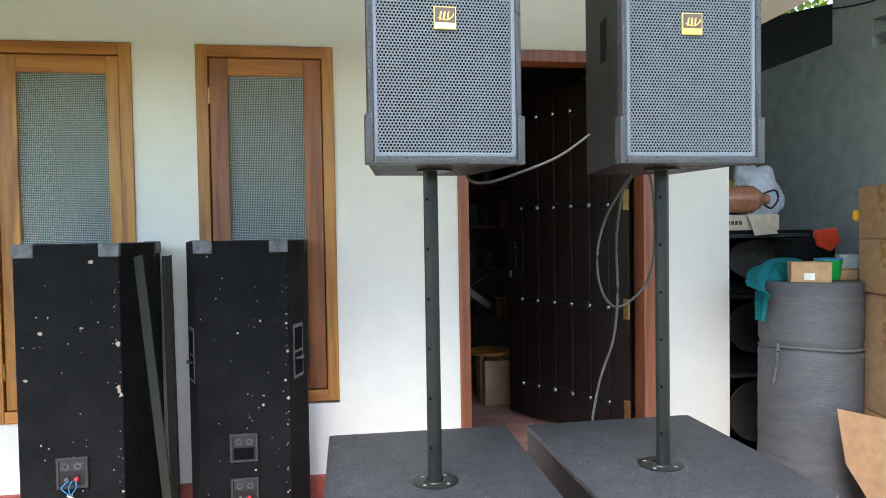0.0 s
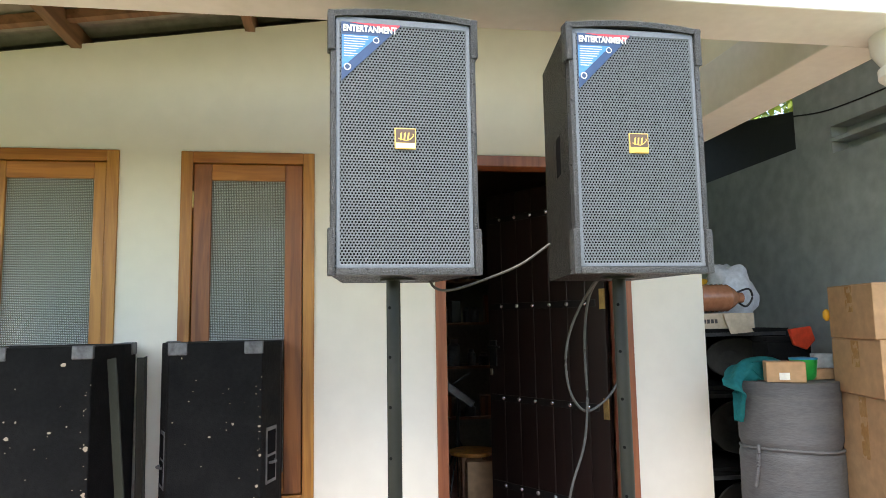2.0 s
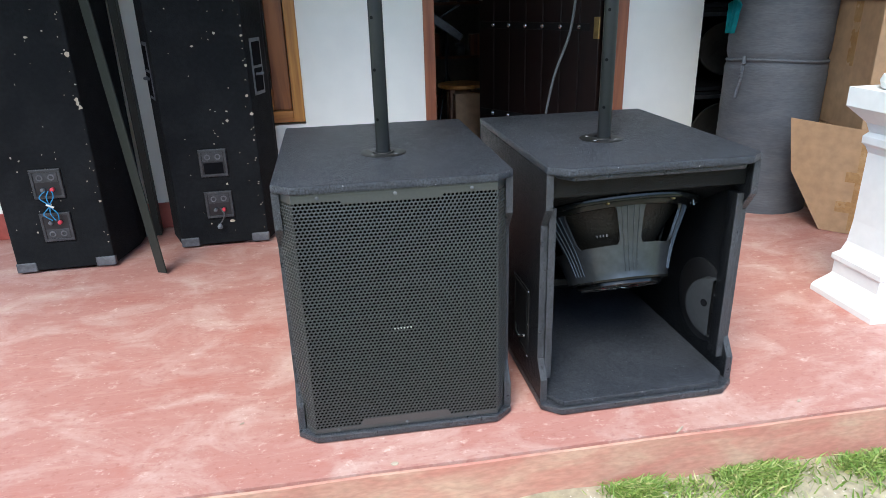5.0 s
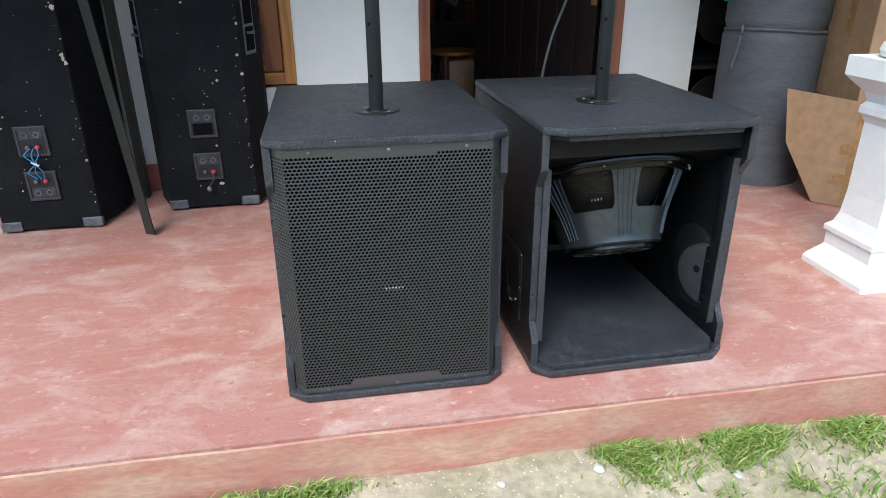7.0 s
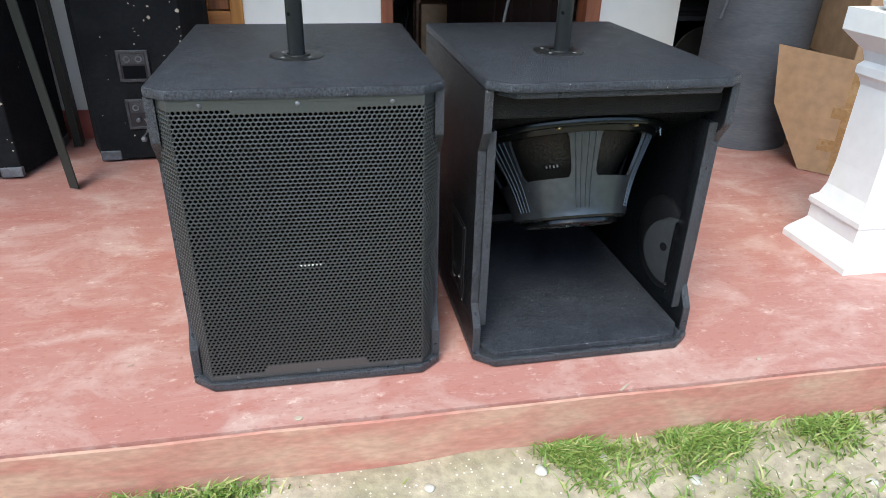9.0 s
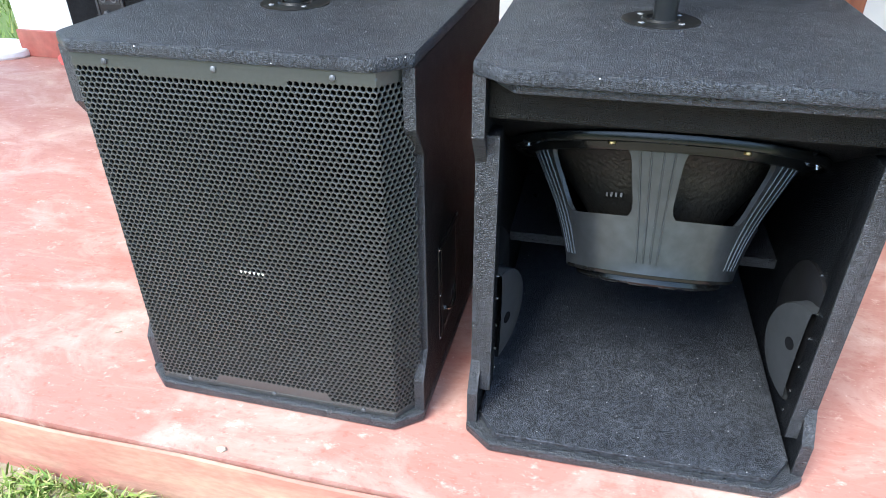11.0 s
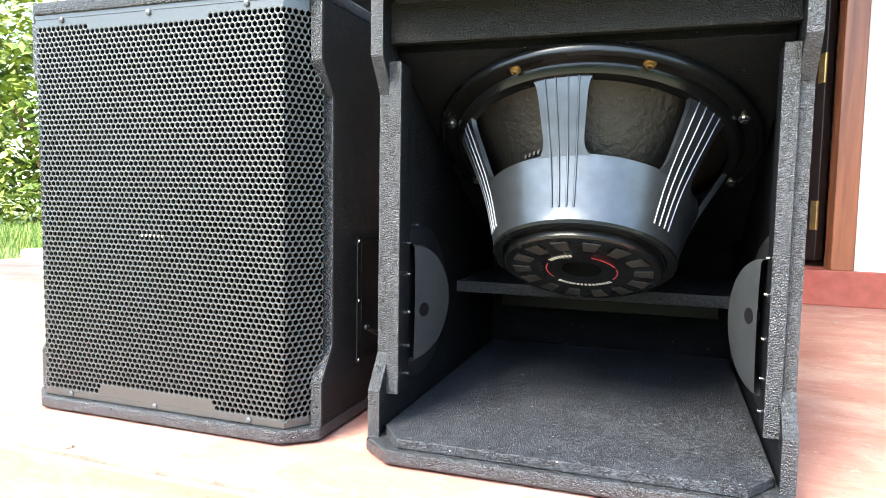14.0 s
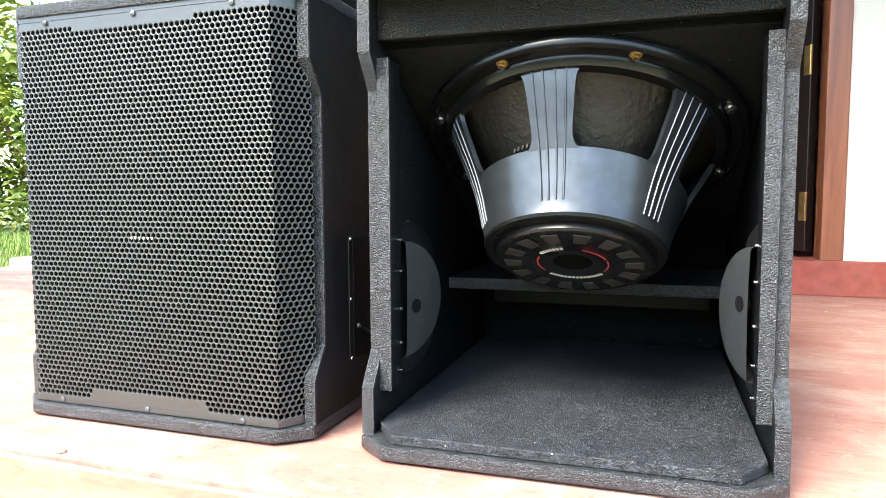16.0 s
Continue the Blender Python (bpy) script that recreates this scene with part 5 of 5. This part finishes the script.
    if tape:
        part("tape", box(-0.08, 0.14, -d / 2 - 0.0015, -d / 2 + 0.001, h * 0.45, h * 0.45 + 0.06), M_TAPE, c, "brown packing tape")
    return c


carton((2.69, 2.60, 0.0), -14, 0.58, 0.40, 0.44, "large brown cardboard box at the bottom of the stack")
carton((2.69, 2.60, 0.445), -13, 0.58, 0.40, 0.55, "large plain brown cardboard box in the stack")
carton((2.69, 2.61, 1.0), -12, 0.60, 0.40, 0.245, "brown cardboard box closed with tape", True)
c3 = carton((2.685, 2.61, 1.25), -14, 0.60, 0.40, 0.24, "brown cardboard box on top of the stack")
pl = part("paper_scrap", lathe([(0.02, 0), (0.014, 0.02), (0.004, 0.045)], None, 7), M_BAG)
pl.matrix_world = pose(2.50, 2.48, 1.494)
tagged(pl, "crumpled white scrap on the top box", "paper")
yl = part("yellow_tag", lathe([(0.006, -0.03), (0.017, -0.016), (0.017, 0.012), (0.006, 0.026)], None, 12), M_YELLOW, smooth=True)
yl.matrix_world = pose(2.437, 2.886, 1.36)
tagged(yl, "yellow plastic piece tucked beside the boxes", "plastic piece")
# cut carton panel leaning in front of the stack
fl = thing("carton_panel", (2.16, 2.665, 0), "torn brown cardboard panel with crossed tape, standing on edge", "cardboard panel", -49)
part("sheet", prism([(0.0, 0.50), (0.035, 0.26), (0.19, 0.003), (0.52, 0.003), (0.56, 0.45)], "y", 0, 0.006, 0.001), M_CARD, fl)
part("tape", box(0.30, 0.37, -0.0015, 0.001, 0.02, 0.46), M_TAPE, fl)
part("tape", box(0.24, 0.50, -0.003, -0.0005, 0.10, 0.15), M_TAPE, fl)
part("tape", box(0.26, 0.50, -0.003, -0.0005, 0.24, 0.285), M_TAPE, fl)

# black loudspeaker cabinets stacked behind the foam roll
for k, (z, h) in enumerate(((0.0, 0.52), (0.525, 0.43), (0.96, 0.33))):
    s = thing("stacked_cabinet", (2.33, 3.62, z), "empty black loudspeaker cabinet in a dusty stack", "loudspeaker cabinet", 0, group="stacked cabinets")
    for b in ((-0.27, -0.25, -0.22, 0.22, 0, h), (0.25, 0.27, -0.22, 0.22, 0, h), (-0.25, 0.25, -0.22, 0.22, 0, 0.02), (-0.25, 0.25, -0.22, 0.22, h - 0.02, h), (-0.25, 0.25, 0.2, 0.22, 0.02, h - 0.02)):
        part("panel", box(*b, 0.002), M_CARPET, s)
    part("cone", lathe([(0.19, 0.0), (0.185, 0.01), (0.16, 0.0), (0.06, -0.07), (0.0, -0.07)], Matrix.Translation((0.0, -0.12, h / 2)) @ Matrix.Rotation(radians(90), 4, "X") @ Matrix.Diagonal((1, h / 0.55, 1, 1)), 32, closed=False), M_DUSTCONE, s, "dusty speaker cone", smooth=True)
    part("front_edge", box(-0.25, 0.25, -0.225, -0.20, h - 0.04, h - 0.02, 0.002), M_PLUGRIM, s)
flat_box = thing("flat_box", (2.22, 3.52, 1.292), "pale printed cardboard box under the bottle", "cardboard box", -4)
part("carton_body", box(-0.19, 0.17, -0.13, 0.13, 0, 0.085, 0.003), M_CREAM, flat_box)
part("open_flap", prism([(-0.02, 0.08), (0.10, 0.085), (0.15, -0.02), (0.02, -0.03)], "y", -0.150, -0.146), M_CREAM, flat_box)
for k in range(6):
    part("print_mark", box(-0.17 + 0.022 * k, -0.155 + 0.022 * k, -0.132, -0.1295, 0.03, 0.052), M_PRINT, flat_box)
bt = thing("water_bottle", (2.16, 3.50, 1.465), "large brown tinted plastic bottle lying on its side", "bottle", 0)
prof = [(0.0, -0.17), (0.07, -0.17), (0.08, -0.15)]
for k in range(9):
    prof += [(0.08, -0.14 + 0.03 * k), (0.075, -0.125 + 0.03 * k)]
prof += [(0.078, 0.13), (0.055, 0.17), (0.03, 0.20), (0.03, 0.23), (0.0, 0.23)]
part("bottle_body", lathe(prof, Matrix.Rotation(radians(90), 4, "Y"), 28, closed=False), M_AMBER, bt, smooth=True)
part("carry_handle", tube([(0.20, 0, 0.03), (0.27, -0.01, 0.05), (0.29, -0.01, 0.0), (0.25, -0.01, -0.05), (0.21, 0, -0.03)], 0.006), M_DARKPL, bt)


def lump(name, at, r, material, label, category, seed, flatten=1.0):
    g = bmesh.new()
    bmesh.ops.create_icosphere(g, subdivisions=4, radius=1)
    for v in g.verts:
        d = v.co.normalized()
        k = 1 + 0.22 * noise.noise(d * 1.7 + Vector((seed, 0, 0))) + 0.10 * noise.noise(d * 5 + Vector((0, seed, 0)))
        v.co = Vector((d.x * r[0], d.y * r[1], d.z * r[2])) * k
    ob = part(name, g, material, smooth=True)
    ob.matrix_world = pose(*at)
    return tagged(ob, label, category)


lump("plastic_bag", (2.42, 3.68, 1.48), (0.16, 0.12, 0.20), M_BAG, "crumpled white plastic bag behind the bottle", "plastic bag", 2.0)
lump("orange_bundle", (2.24, 3.72, 1.50), (0.13, 0.06, 0.09), M_YELLOW, "orange wrapped bundle behind the bottle", "bundle", 5.0)
case_ = thing("equipment_case", (2.49, 3.32, 0), "tall matte black case standing behind the foam roll", "case")
part("case_body", box(-0.13, 0.13, -0.07, 0.07, 0, 1.22, 0.006), M_CARPET, case_)
part("lid", box(-0.132, 0.132, -0.072, 0.072, 1.222, 1.245, 0.004), M_CARPET, case_)
rb = part("red_dustpan", prism([(-0.075, 0.04), (0.05, 0.055), (0.075, -0.02), (0.02, -0.07), (-0.05, -0.045)], "y", -0.012, 0.012, 0.004), M_ORANGE)
rb.matrix_world = pose(2.555, 3.236, 1.245, 0, 0, 0)
tagged(rb, "bright red plastic dustpan among the clutter", "dustpan")
sbx = thing("small_box", (2.20, 2.90, 1.046), "small brown cardboard box with a white label", "cardboard box", -27)
part("carton_body", box(-0.085, 0.085, -0.06, 0.06, 0, 0.095, 0.003), M_CARD, sbx)
part("label", box(-0.03, 0.015, -0.0625, -0.059, 0.012, 0.045), M_PALE, sbx)
tub = thing("green_tub", (2.345, 2.955, 1.046), "bright green plastic tub with a pale blue lid", "tub")
part("cup", lathe([(0.042, 0.0), (0.053, 0.015), (0.062, 0.085), (0.062, 0.10)], None, 32), M_GREEN, tub, smooth=True)
part("lid", lathe([(0.064, 0.098), (0.064, 0.106), (0.025, 0.109)], None, 32), M_WIREBLUE, tub, "blue lid", smooth=True)
gbx = part("grey_box", box(-0.055, 0.055, -0.05, 0.05, 0, 0.07, 0.006), M_GREYPL)
gbx.matrix_world = pose(2.495, 3.0, 1.097, 0, 0, -27)
tagged(gbx, "pale grey plastic box behind the tub", "box")
gb2 = part("book", box(-0.10, 0.10, -0.07, 0.07, 0, 0.05, 0.004), M_CARD)
gb2.matrix_world = pose(2.455, 2.99, 1.046)
tagged(gb2, "brown folded card under the grey box", "card")
# teal cloth lying in a ridge over the roll's top and hanging down its side
line = [Vector(p) for p in ((0.08, 0.10, 1.105), (0.0, 0.115, 1.14), (-0.08, 0.11, 1.145), (-0.155, 0.085, 1.135), (-0.21, 0.04, 1.10), (-0.248, -0.005, 1.05), (-0.260, -0.02, 0.985), (-0.264, -0.015, 0.93), (-0.270, -0.01, 0.855))]
wide = [0.055, 0.08, 0.095, 0.10, 0.095, 0.08, 0.065, 0.05, 0.034]
g = bmesh.new()
rows_ = []
for i in range(57):
    f_ = min(i / 7, 7.999)
    k, t_ = int(f_), f_ - int(f_)
    p0, p1, p2, p3 = line[max(k - 1, 0)], line[k], line[k + 1], line[min(k + 2, 8)]
    p = 0.5 * (2 * p1 + (p2 - p0) * t_ + (2 * p0 - 5 * p1 + 4 * p2 - p3) * t_ ** 2 + (3 * p1 - p0 - 3 * p2 + p3) * t_ ** 3)
    w_ = wide[k] * (1 - t_) + wide[k + 1] * t_
    hang = max(0.0, min(1.0, (i - 30) / 12))
    d = (p2 - p1).normalized()
    side = Vector((0, 0, 1)).cross(d).normalized().lerp(Vector((0.12, 1, 0)), hang).normalized()
    row = []
    for c in range(25):
        u = c / 12 - 1
        f0 = 0.010 * math.sin(u * 9 + i * 0.13) + 0.007 * noise.noise((u * 2, i * 0.12, 3.0))
        q = p + side * (u * w_ * (1 + 0.15 * noise.noise((i * 0.2, u, 7.0))))
        q += Vector((0, 0, (1 - hang) * (f0 * 0.8 - 0.055 * u * u))) + Vector((-1, 0, 0)) * (hang * (f0 + 0.006 * abs(u)))
        if hang < 0.3:
            q.z = max(q.z, 1.05)
        row.append(g.verts.new(q + Vector((2.28, 3.0, 0))))
    rows_.append(row)
for a, b in zip(rows_, rows_[1:]):
    for c in range(24):
        g.faces.new((a[c], a[c + 1], b[c + 1], b[c]))
bmesh.ops.solidify(g, geom=g.faces[:], thickness=0.003)
cl = part("cloth", g, M_TEAL, smooth=True)
tagged(cl, "crumpled teal cloth draped over the foam roll", "cloth")


# ---- inside the doorway ----
st = thing("stool", (0.99, 4.55, 0.127), "round topped wooden stool in the dim room", "stool")
part("seat", lathe([(0.15, 0.33), (0.155, 0.335), (0.155, 0.35), (0.15, 0.355)], None, 32), M_TEAK, st)
for k in range(4):
    a = radians(45 + 90 * k)
    part("leg", box(0.10 * math.cos(a) - 0.015, 0.10 * math.cos(a) + 0.015, 0.10 * math.sin(a) - 0.015, 0.10 * math.sin(a) + 0.015, 0, 0.33), M_RAFTER, st)
carton((1.02, 4.50, 0.127), 3, 0.20, 0.2, 0.30, "brown cardboard box under the stool")
shelf = thing("shelf_rack", (0.95, 5.5, 0.127), "dark rack crowded with small parts in the dim room", "shelf rack")
for x in (-0.55, 0.55):
    for y in (-0.18, 0.18):
        part("post", box(x - 0.015, x + 0.015, y - 0.015, y + 0.015, 0, 1.95), M_DKMETAL, shelf)
for z in (0.45, 0.85, 1.2, 1.55, 1.9):
    part("shelf_board", box(-0.56, 0.56, -0.2, 0.2, z, z + 0.02), M_RAFTER, shelf)
rnd = random.Random(4)
# dark materials put the dimness of the room into the stored things' colours
kinds = [("jar", M_CAP), ("tin", M_CABLE), ("carton", M_TEAKRED), ("box", M_DARKPL), ("bottle", M_CABLE)]
for z in (0.47, 0.87, 1.22, 1.57):
    x = 0.44
    while x < 1.45:
        nm, mm = rnd.choice(kinds)
        w, h = rnd.uniform(0.05, 0.1), rnd.uniform(0.09, 0.22)
        g = lathe([(w / 2, 0), (w / 2, h * 0.75), (w / 3, h * 0.85), (w / 3, h)], None, 14) if nm in ("jar", "tin", "bottle") else box(-w / 2, w / 2, -0.05, 0.05, 0, h, 0.002)
        o = part("stored_" + nm, g, mm)
        o.matrix_world = pose(x, 5.38, z + 0.127, 0, 0, rnd.uniform(-20, 20))
        tagged(o, "small dusty %s stored on the dim rack" % nm, nm)
        x += w + rnd.uniform(0.01, 0.05)
tri = thing("tripod_lamp", (0.93, 4.75, 0.127), "black folded tripod with a tilted head in the dim room", "tripod")
part("mast", tube([(0.0, 0, 0.0), (0.0, 0, 0.75)], 0.012), M_DKMETAL, tri)
part("head", prism([(-0.11, 0.76), (0.09, 0.62), (0.12, 0.66), (-0.08, 0.81)], "y", -0.05, 0.05, 0.004), M_CAP, tri)
part("arm", tube([(-0.12, 0, 0.72), (0.0, 0, 0.80), (0.10, 0, 0.86)], 0.007), M_CAP, tri)
for k in range(3):
    a = 2 * math.pi * k / 3
    part("leg", tube([(0, 0, 0.4), (0.2 * math.cos(a), 0.2 * math.sin(a), 0.008)], 0.008), M_DKMETAL, tri)


# ---- yard: grass, pebbles, slab, bushes ----
def blades(n, spots, seed, hmin, hmax, wid):
    rr = random.Random(seed)
    V, F = [], []
    for _ in range(n):
        cx, cy, sx, sy = rr.choice(spots)
        x, y = rr.gauss(cx, sx), rr.gauss(cy, sy)
        if y > EDGE - 0.03:
            y = EDGE - 0.03 - abs(rr.gauss(0, 0.02))
        if noise.noise((x * 7, y * 7, 1.7)) < 0.02 and rr.random() < 0.88:
            continue
        z = ground_height(x, y) - 0.004
        h, w = rr.uniform(hmin, hmax), wid * rr.uniform(0.6, 1.4)
        a, b = rr.uniform(0, 2 * math.pi), rr.uniform(0, 2 * math.pi)
        dx, dy = math.cos(a) * w, math.sin(a) * w
        lx, ly = math.cos(b) * h * rr.uniform(0.4, 1.5), math.sin(b) * h * rr.uniform(0.4, 1.5)
        k = len(V)
        V += [(x - dx, y - dy, z), (x + dx, y + dy, z), (x + lx * 0.35 + dx * 0.9, y + ly * 0.35 + dy * 0.9, z + h * 0.55), (x + lx * 0.35 - dx * 0.9, y + ly * 0.35 - dy * 0.9, z + h * 0.55), (x + lx, y + ly, z + h * rr.uniform(0.6, 0.95))]
        F += [(k, k + 1, k + 2, k + 3), (k + 3, k + 2, k + 4)]
    V = [(x, min(y, EDGE - 0.022), z) for x, y, z in V]
    me = bpy.data.meshes.new("grass")
    me.from_pydata(V, [], F)
    return me


spots = [(1.45, 1.12, 0.22, 0.09), (1.25, 1.18, 0.14, 0.05), (1.7, 1.05, 0.25, 0.16), (0.98, 1.15, 0.10, 0.04), (0.90, 1.18, 0.06, 0.03), (-0.10, 1.18, 0.06, 0.035), (0.03, 1.19, 0.03, 0.02), (-0.4, 1.12, 0.2, 0.04), (1.2, 0.95, 0.15, 0.05), (2.2, 1.0, 0.35, 0.15), (1.95, 1.1, 0.2, 0.1), (-0.05, 1.1, 0.05, 0.05), (1.29, 0.98, 0.12, 0.05), (0.90, 1.13, 0.05, 0.03), (1.57, 1.23, 0.20, 0.06), (1.12, 1.32, 0.06, 0.04), (-0.05, 1.23, 0.07, 0.03), (0.03, 1.30, 0.05, 0.03), (0.82, 1.23, 0.05, 0.03)]
tagged(part("grass", blades(19000, spots, 7, 0.015, 0.05, 0.0024), M_BLADE), "short green grass growing in tufts beside the step", "grass", kind="stuff")
far = [(-3.6, 5.0, 0.9, 1.0), (-4.5, 4.0, 1.0, 1.2), (-5.5, 6.0, 1.2, 1.5)]
V, F = [], []
rr = random.Random(12)
for _ in range(16000):
    x, y = rr.uniform(-8, -2.15), rr.uniform(2.6, 10)
    if x > -2.45 and y < 3.65:
        continue
    h = rr.uniform(0.03, 0.09)
    a, b = rr.uniform(0, 6.28), rr.uniform(0, 6.28)
    k = len(V)
    z = GROUND - 0.065
    V += [(x - 0.008 * math.cos(a), y - 0.008 * math.sin(a), z), (x + 0.008 * math.cos(a), y + 0.008 * math.sin(a), z), (x + 0.04 * math.cos(b), y + 0.04 * math.sin(b), z + h + 0.05)]
    F.append((k, k + 1, k + 2))
me = bpy.data.meshes.new("lawn_grass")
me.from_pydata(V, [], F)
tagged(part("lawn_grass", me, M_BLADE), "rough green lawn beyond the end of the porch", "grass", kind="stuff")
rr = random.Random(2)
for k, (x, y, r) in enumerate([(0.23, 1.10, 0.015), (0.46, 1.14, 0.012), (0.71, 1.15, 0.015), (0.87, 1.17, 0.012), (1.26, 0.93, 0.014), (0.6, 1.02, 0.012), (1.05, 1.08, 0.014), (0.35, 1.0, 0.01), (1.45, 1.02, 0.012), (0.02, 1.0, 0.012)]):
    g = bmesh.new()
    bmesh.ops.create_icosphere(g, subdivisions=2, radius=r)
    for v in g.verts:
        v.co *= 1 + 0.3 * noise.noise(v.co * 60 + Vector((k, 0, 0)))
        v.co.z *= 0.5
    ob = part("pebble", g, M_STONE, smooth=True)
    ob.matrix_world = pose(x, y, ground_height(x, y) + r * 0.25)
    tagged(ob, "pale pebble lying on the sandy soil", "pebble", group="pebbles")
V, F = [], []
for _ in range(2600):
    x, y = rr.uniform(-0.6, 2.2), rr.uniform(0.55, 1.2)
    r = rr.uniform(0.001, 0.0032)
    z = ground_height(x, y)
    k = len(V)
    V += [(x - r, y, z), (x, y - r, z), (x + r, y, z), (x, y + r, z), (x + rr.uniform(-r, r) * 0.3, y, z + r * 0.9)]
    F += [(k, k + 1, k + 4), (k + 1, k + 2, k + 4), (k + 2, k + 3, k + 4), (k + 3, k, k + 4)]
me = bpy.data.meshes.new("gravel")
me.from_pydata(V, [], F)
tagged(part("gravel", me, M_GRIT), "fine pale gravel scattered over the soil", "gravel", kind="stuff")
chips = [(0.19, 1.255, 0.010), (1.31, 1.30, 0.008), (0.93, 1.245, 0.016), (-0.2, 1.5, 0.006), (1.7, 2.3, 0.008), (1.5, 2.9, 0.008), (1.75, 3.0, 0.012), (1.9, 2.85, 0.012)]
for k, (x, y, r) in enumerate(chips):
    g = prism([(r * math.cos(a + 0.4 * k), 0.7 * r * math.sin(a + k)) for a in (0, 0.9, 1.9, 3.0, 4.2, 5.2)], "z", 0, 0.004, 0.001)
    ob = part("fallen_chip", g, M_BARE)
    ob.matrix_world = pose(x, y, 0.0005)
    tagged(ob, "dry leaf chip lying on the red floor", "leaf", group="fallen chips")
slab = part("drain_cover", lathe([(0.26, 0.0), (0.27, 0.01), (0.27, 0.03), (0.26, 0.04)], None, 40), M_WHITE, smooth=True)
slab.matrix_world = pose(-2.22, 3.30, 0.0) @ Matrix.Diagonal((0.75, 0.5, 1, 1))
tagged(slab, "round white cement cover lying beside the wall end", "cover")
lump("red_rag", (-1.66, 3.20, 0.035), (0.09, 0.06, 0.04), mat("pink_red_cloth", (0.62, 0.10, 0.08), 0.85, grain=0.4, grain_scale=60), "crumpled pinkish red cloth on the floor by the wall", "cloth", 11.0)


def leaf_cloud(name, n, centre, radii, size, seed, label, category):
    rr = random.Random(seed)
    V, F = [], []
    for _ in range(n):
        while True:
            d = Vector((rr.uniform(-1, 1), rr.uniform(-1, 1), rr.uniform(-1, 1)))
            if 0.02 < d.length < 1:
                break
        d = d.normalized() * (d.length ** 0.45)
        lump_ = 1 + 0.45 * noise.noise(d * 2.1 + Vector((seed, 0, 0)))
        p = Vector(centre) + Vector((d.x * radii[0], d.y * radii[1], d.z * radii[2])) * lump_
        if p.z < GROUND:
            continue
        s = size * rr.uniform(0.6, 1.4)
        q = Euler((rr.uniform(-0.9, 0.9), rr.uniform(-0.9, 0.9), rr.uniform(0, 6.28))).to_matrix()
        k = len(V)
        for c in ((-0.5, 0, 0), (0, -0.22, 0.03), (0.5, 0, -0.08), (0, 0.22, 0.03)):
            V.append(tuple(p + q @ (Vector(c) * s)))
        F += [(k, k + 1, k + 3), (k + 1, k + 2, k + 3)]
    me = bpy.data.meshes.new(name)
    me.from_pydata(V, [], F)
    return me


for k, (x, y, rx, rz_, n) in enumerate(((-8.2, 8.6, 1.5, 1.9, 6000), (-6.6, 9.6, 1.3, 1.6, 5000), (-10.5, 8.0, 1.8, 2.3, 6000), (-8.0, 12.0, 2.5, 3.2, 7000), (-13.0, 7.0, 2.2, 3.0, 6000), (5.5, 8.5, 1.5, 3.2, 5000), (6.0, 5.0, 1.2, 3.0, 4000))):
    t = thing("shrub", (x, y, GROUND - 0.06), "leafy green garden shrub in bright light", "shrub", group="garden shrubs")
    st_bm = bmesh.new()
    rr = random.Random(k)
    for j in range(6):
        a = rr.uniform(0, 6.28)
        tube([(0.05 * math.cos(a), 0.05 * math.sin(a), 0), (0.3 * rx * math.cos(a), 0.3 * rx * math.sin(a), rz_ * 0.5), (0.6 * rx * math.cos(a), 0.6 * rx * math.sin(a), rz_ * 1.0)], 0.02, 6, st_bm)
    part("stems", st_bm, M_RAFTER, t)
    part("foliage", leaf_cloud("foliage", n, (0, 0, rz_ * 0.85), (rx, rx * 0.8, rz_), 0.17, k + 3, "", ""), M_LEAF, t)

# trees that close the yard on the side of the camera
tree0 = thing("garden_tree", (0, -10, GROUND - 0.06), "broad leafy garden tree closing the yard", "tree", group="garden trees")
tb = bmesh.new()
tube([(0, 0, 0), (0.05, 0.02, 1.2), (0.0, 0.05, 2.4), (0.05, 0, 3.6)], 0.14, 10, tb)
for j in range(7):
    a = j * 0.9
    tube([(0, 0, 1.3 + 0.2 * j), (0.7 * math.cos(a), 0.7 * math.sin(a), 2.2 + 0.2 * j), (1.6 * math.cos(a), 1.5 * math.sin(a), 2.9 + 0.22 * j)], 0.05, 6, tb)
part("trunk", tb, M_RAFTER, tree0)
tree0.scale = (0.9, 0.9, 0.54)
part("crown", leaf_cloud("crown", 6500, (0, 0, 2.5), (2.3, 2.0, 2.3), 0.34, 31, "", ""), M_LEAF, tree0)
for k, (x, y, s_) in enumerate(((-4.2, -9.4, 1.05), (-8.4, -8.2, 1.1), (-12.2, -5.8, 1.15), (4.1, -9.7, 0.95), (8.0, -8.6, 1.1), (11.8, -6.2, 1.0), (2.1, -12.5, 1.3), (-2.3, -12.6, 1.25), (-6.5, -12.0, 1.3), (6.5, -12.4, 1.3))):
    c = copy_thing(tree0, pose(x, y, GROUND - 0.06, 0, 0, 57 * k))
    c.scale = (s_ * 0.9, s_ * 0.9, s_ * 0.54)
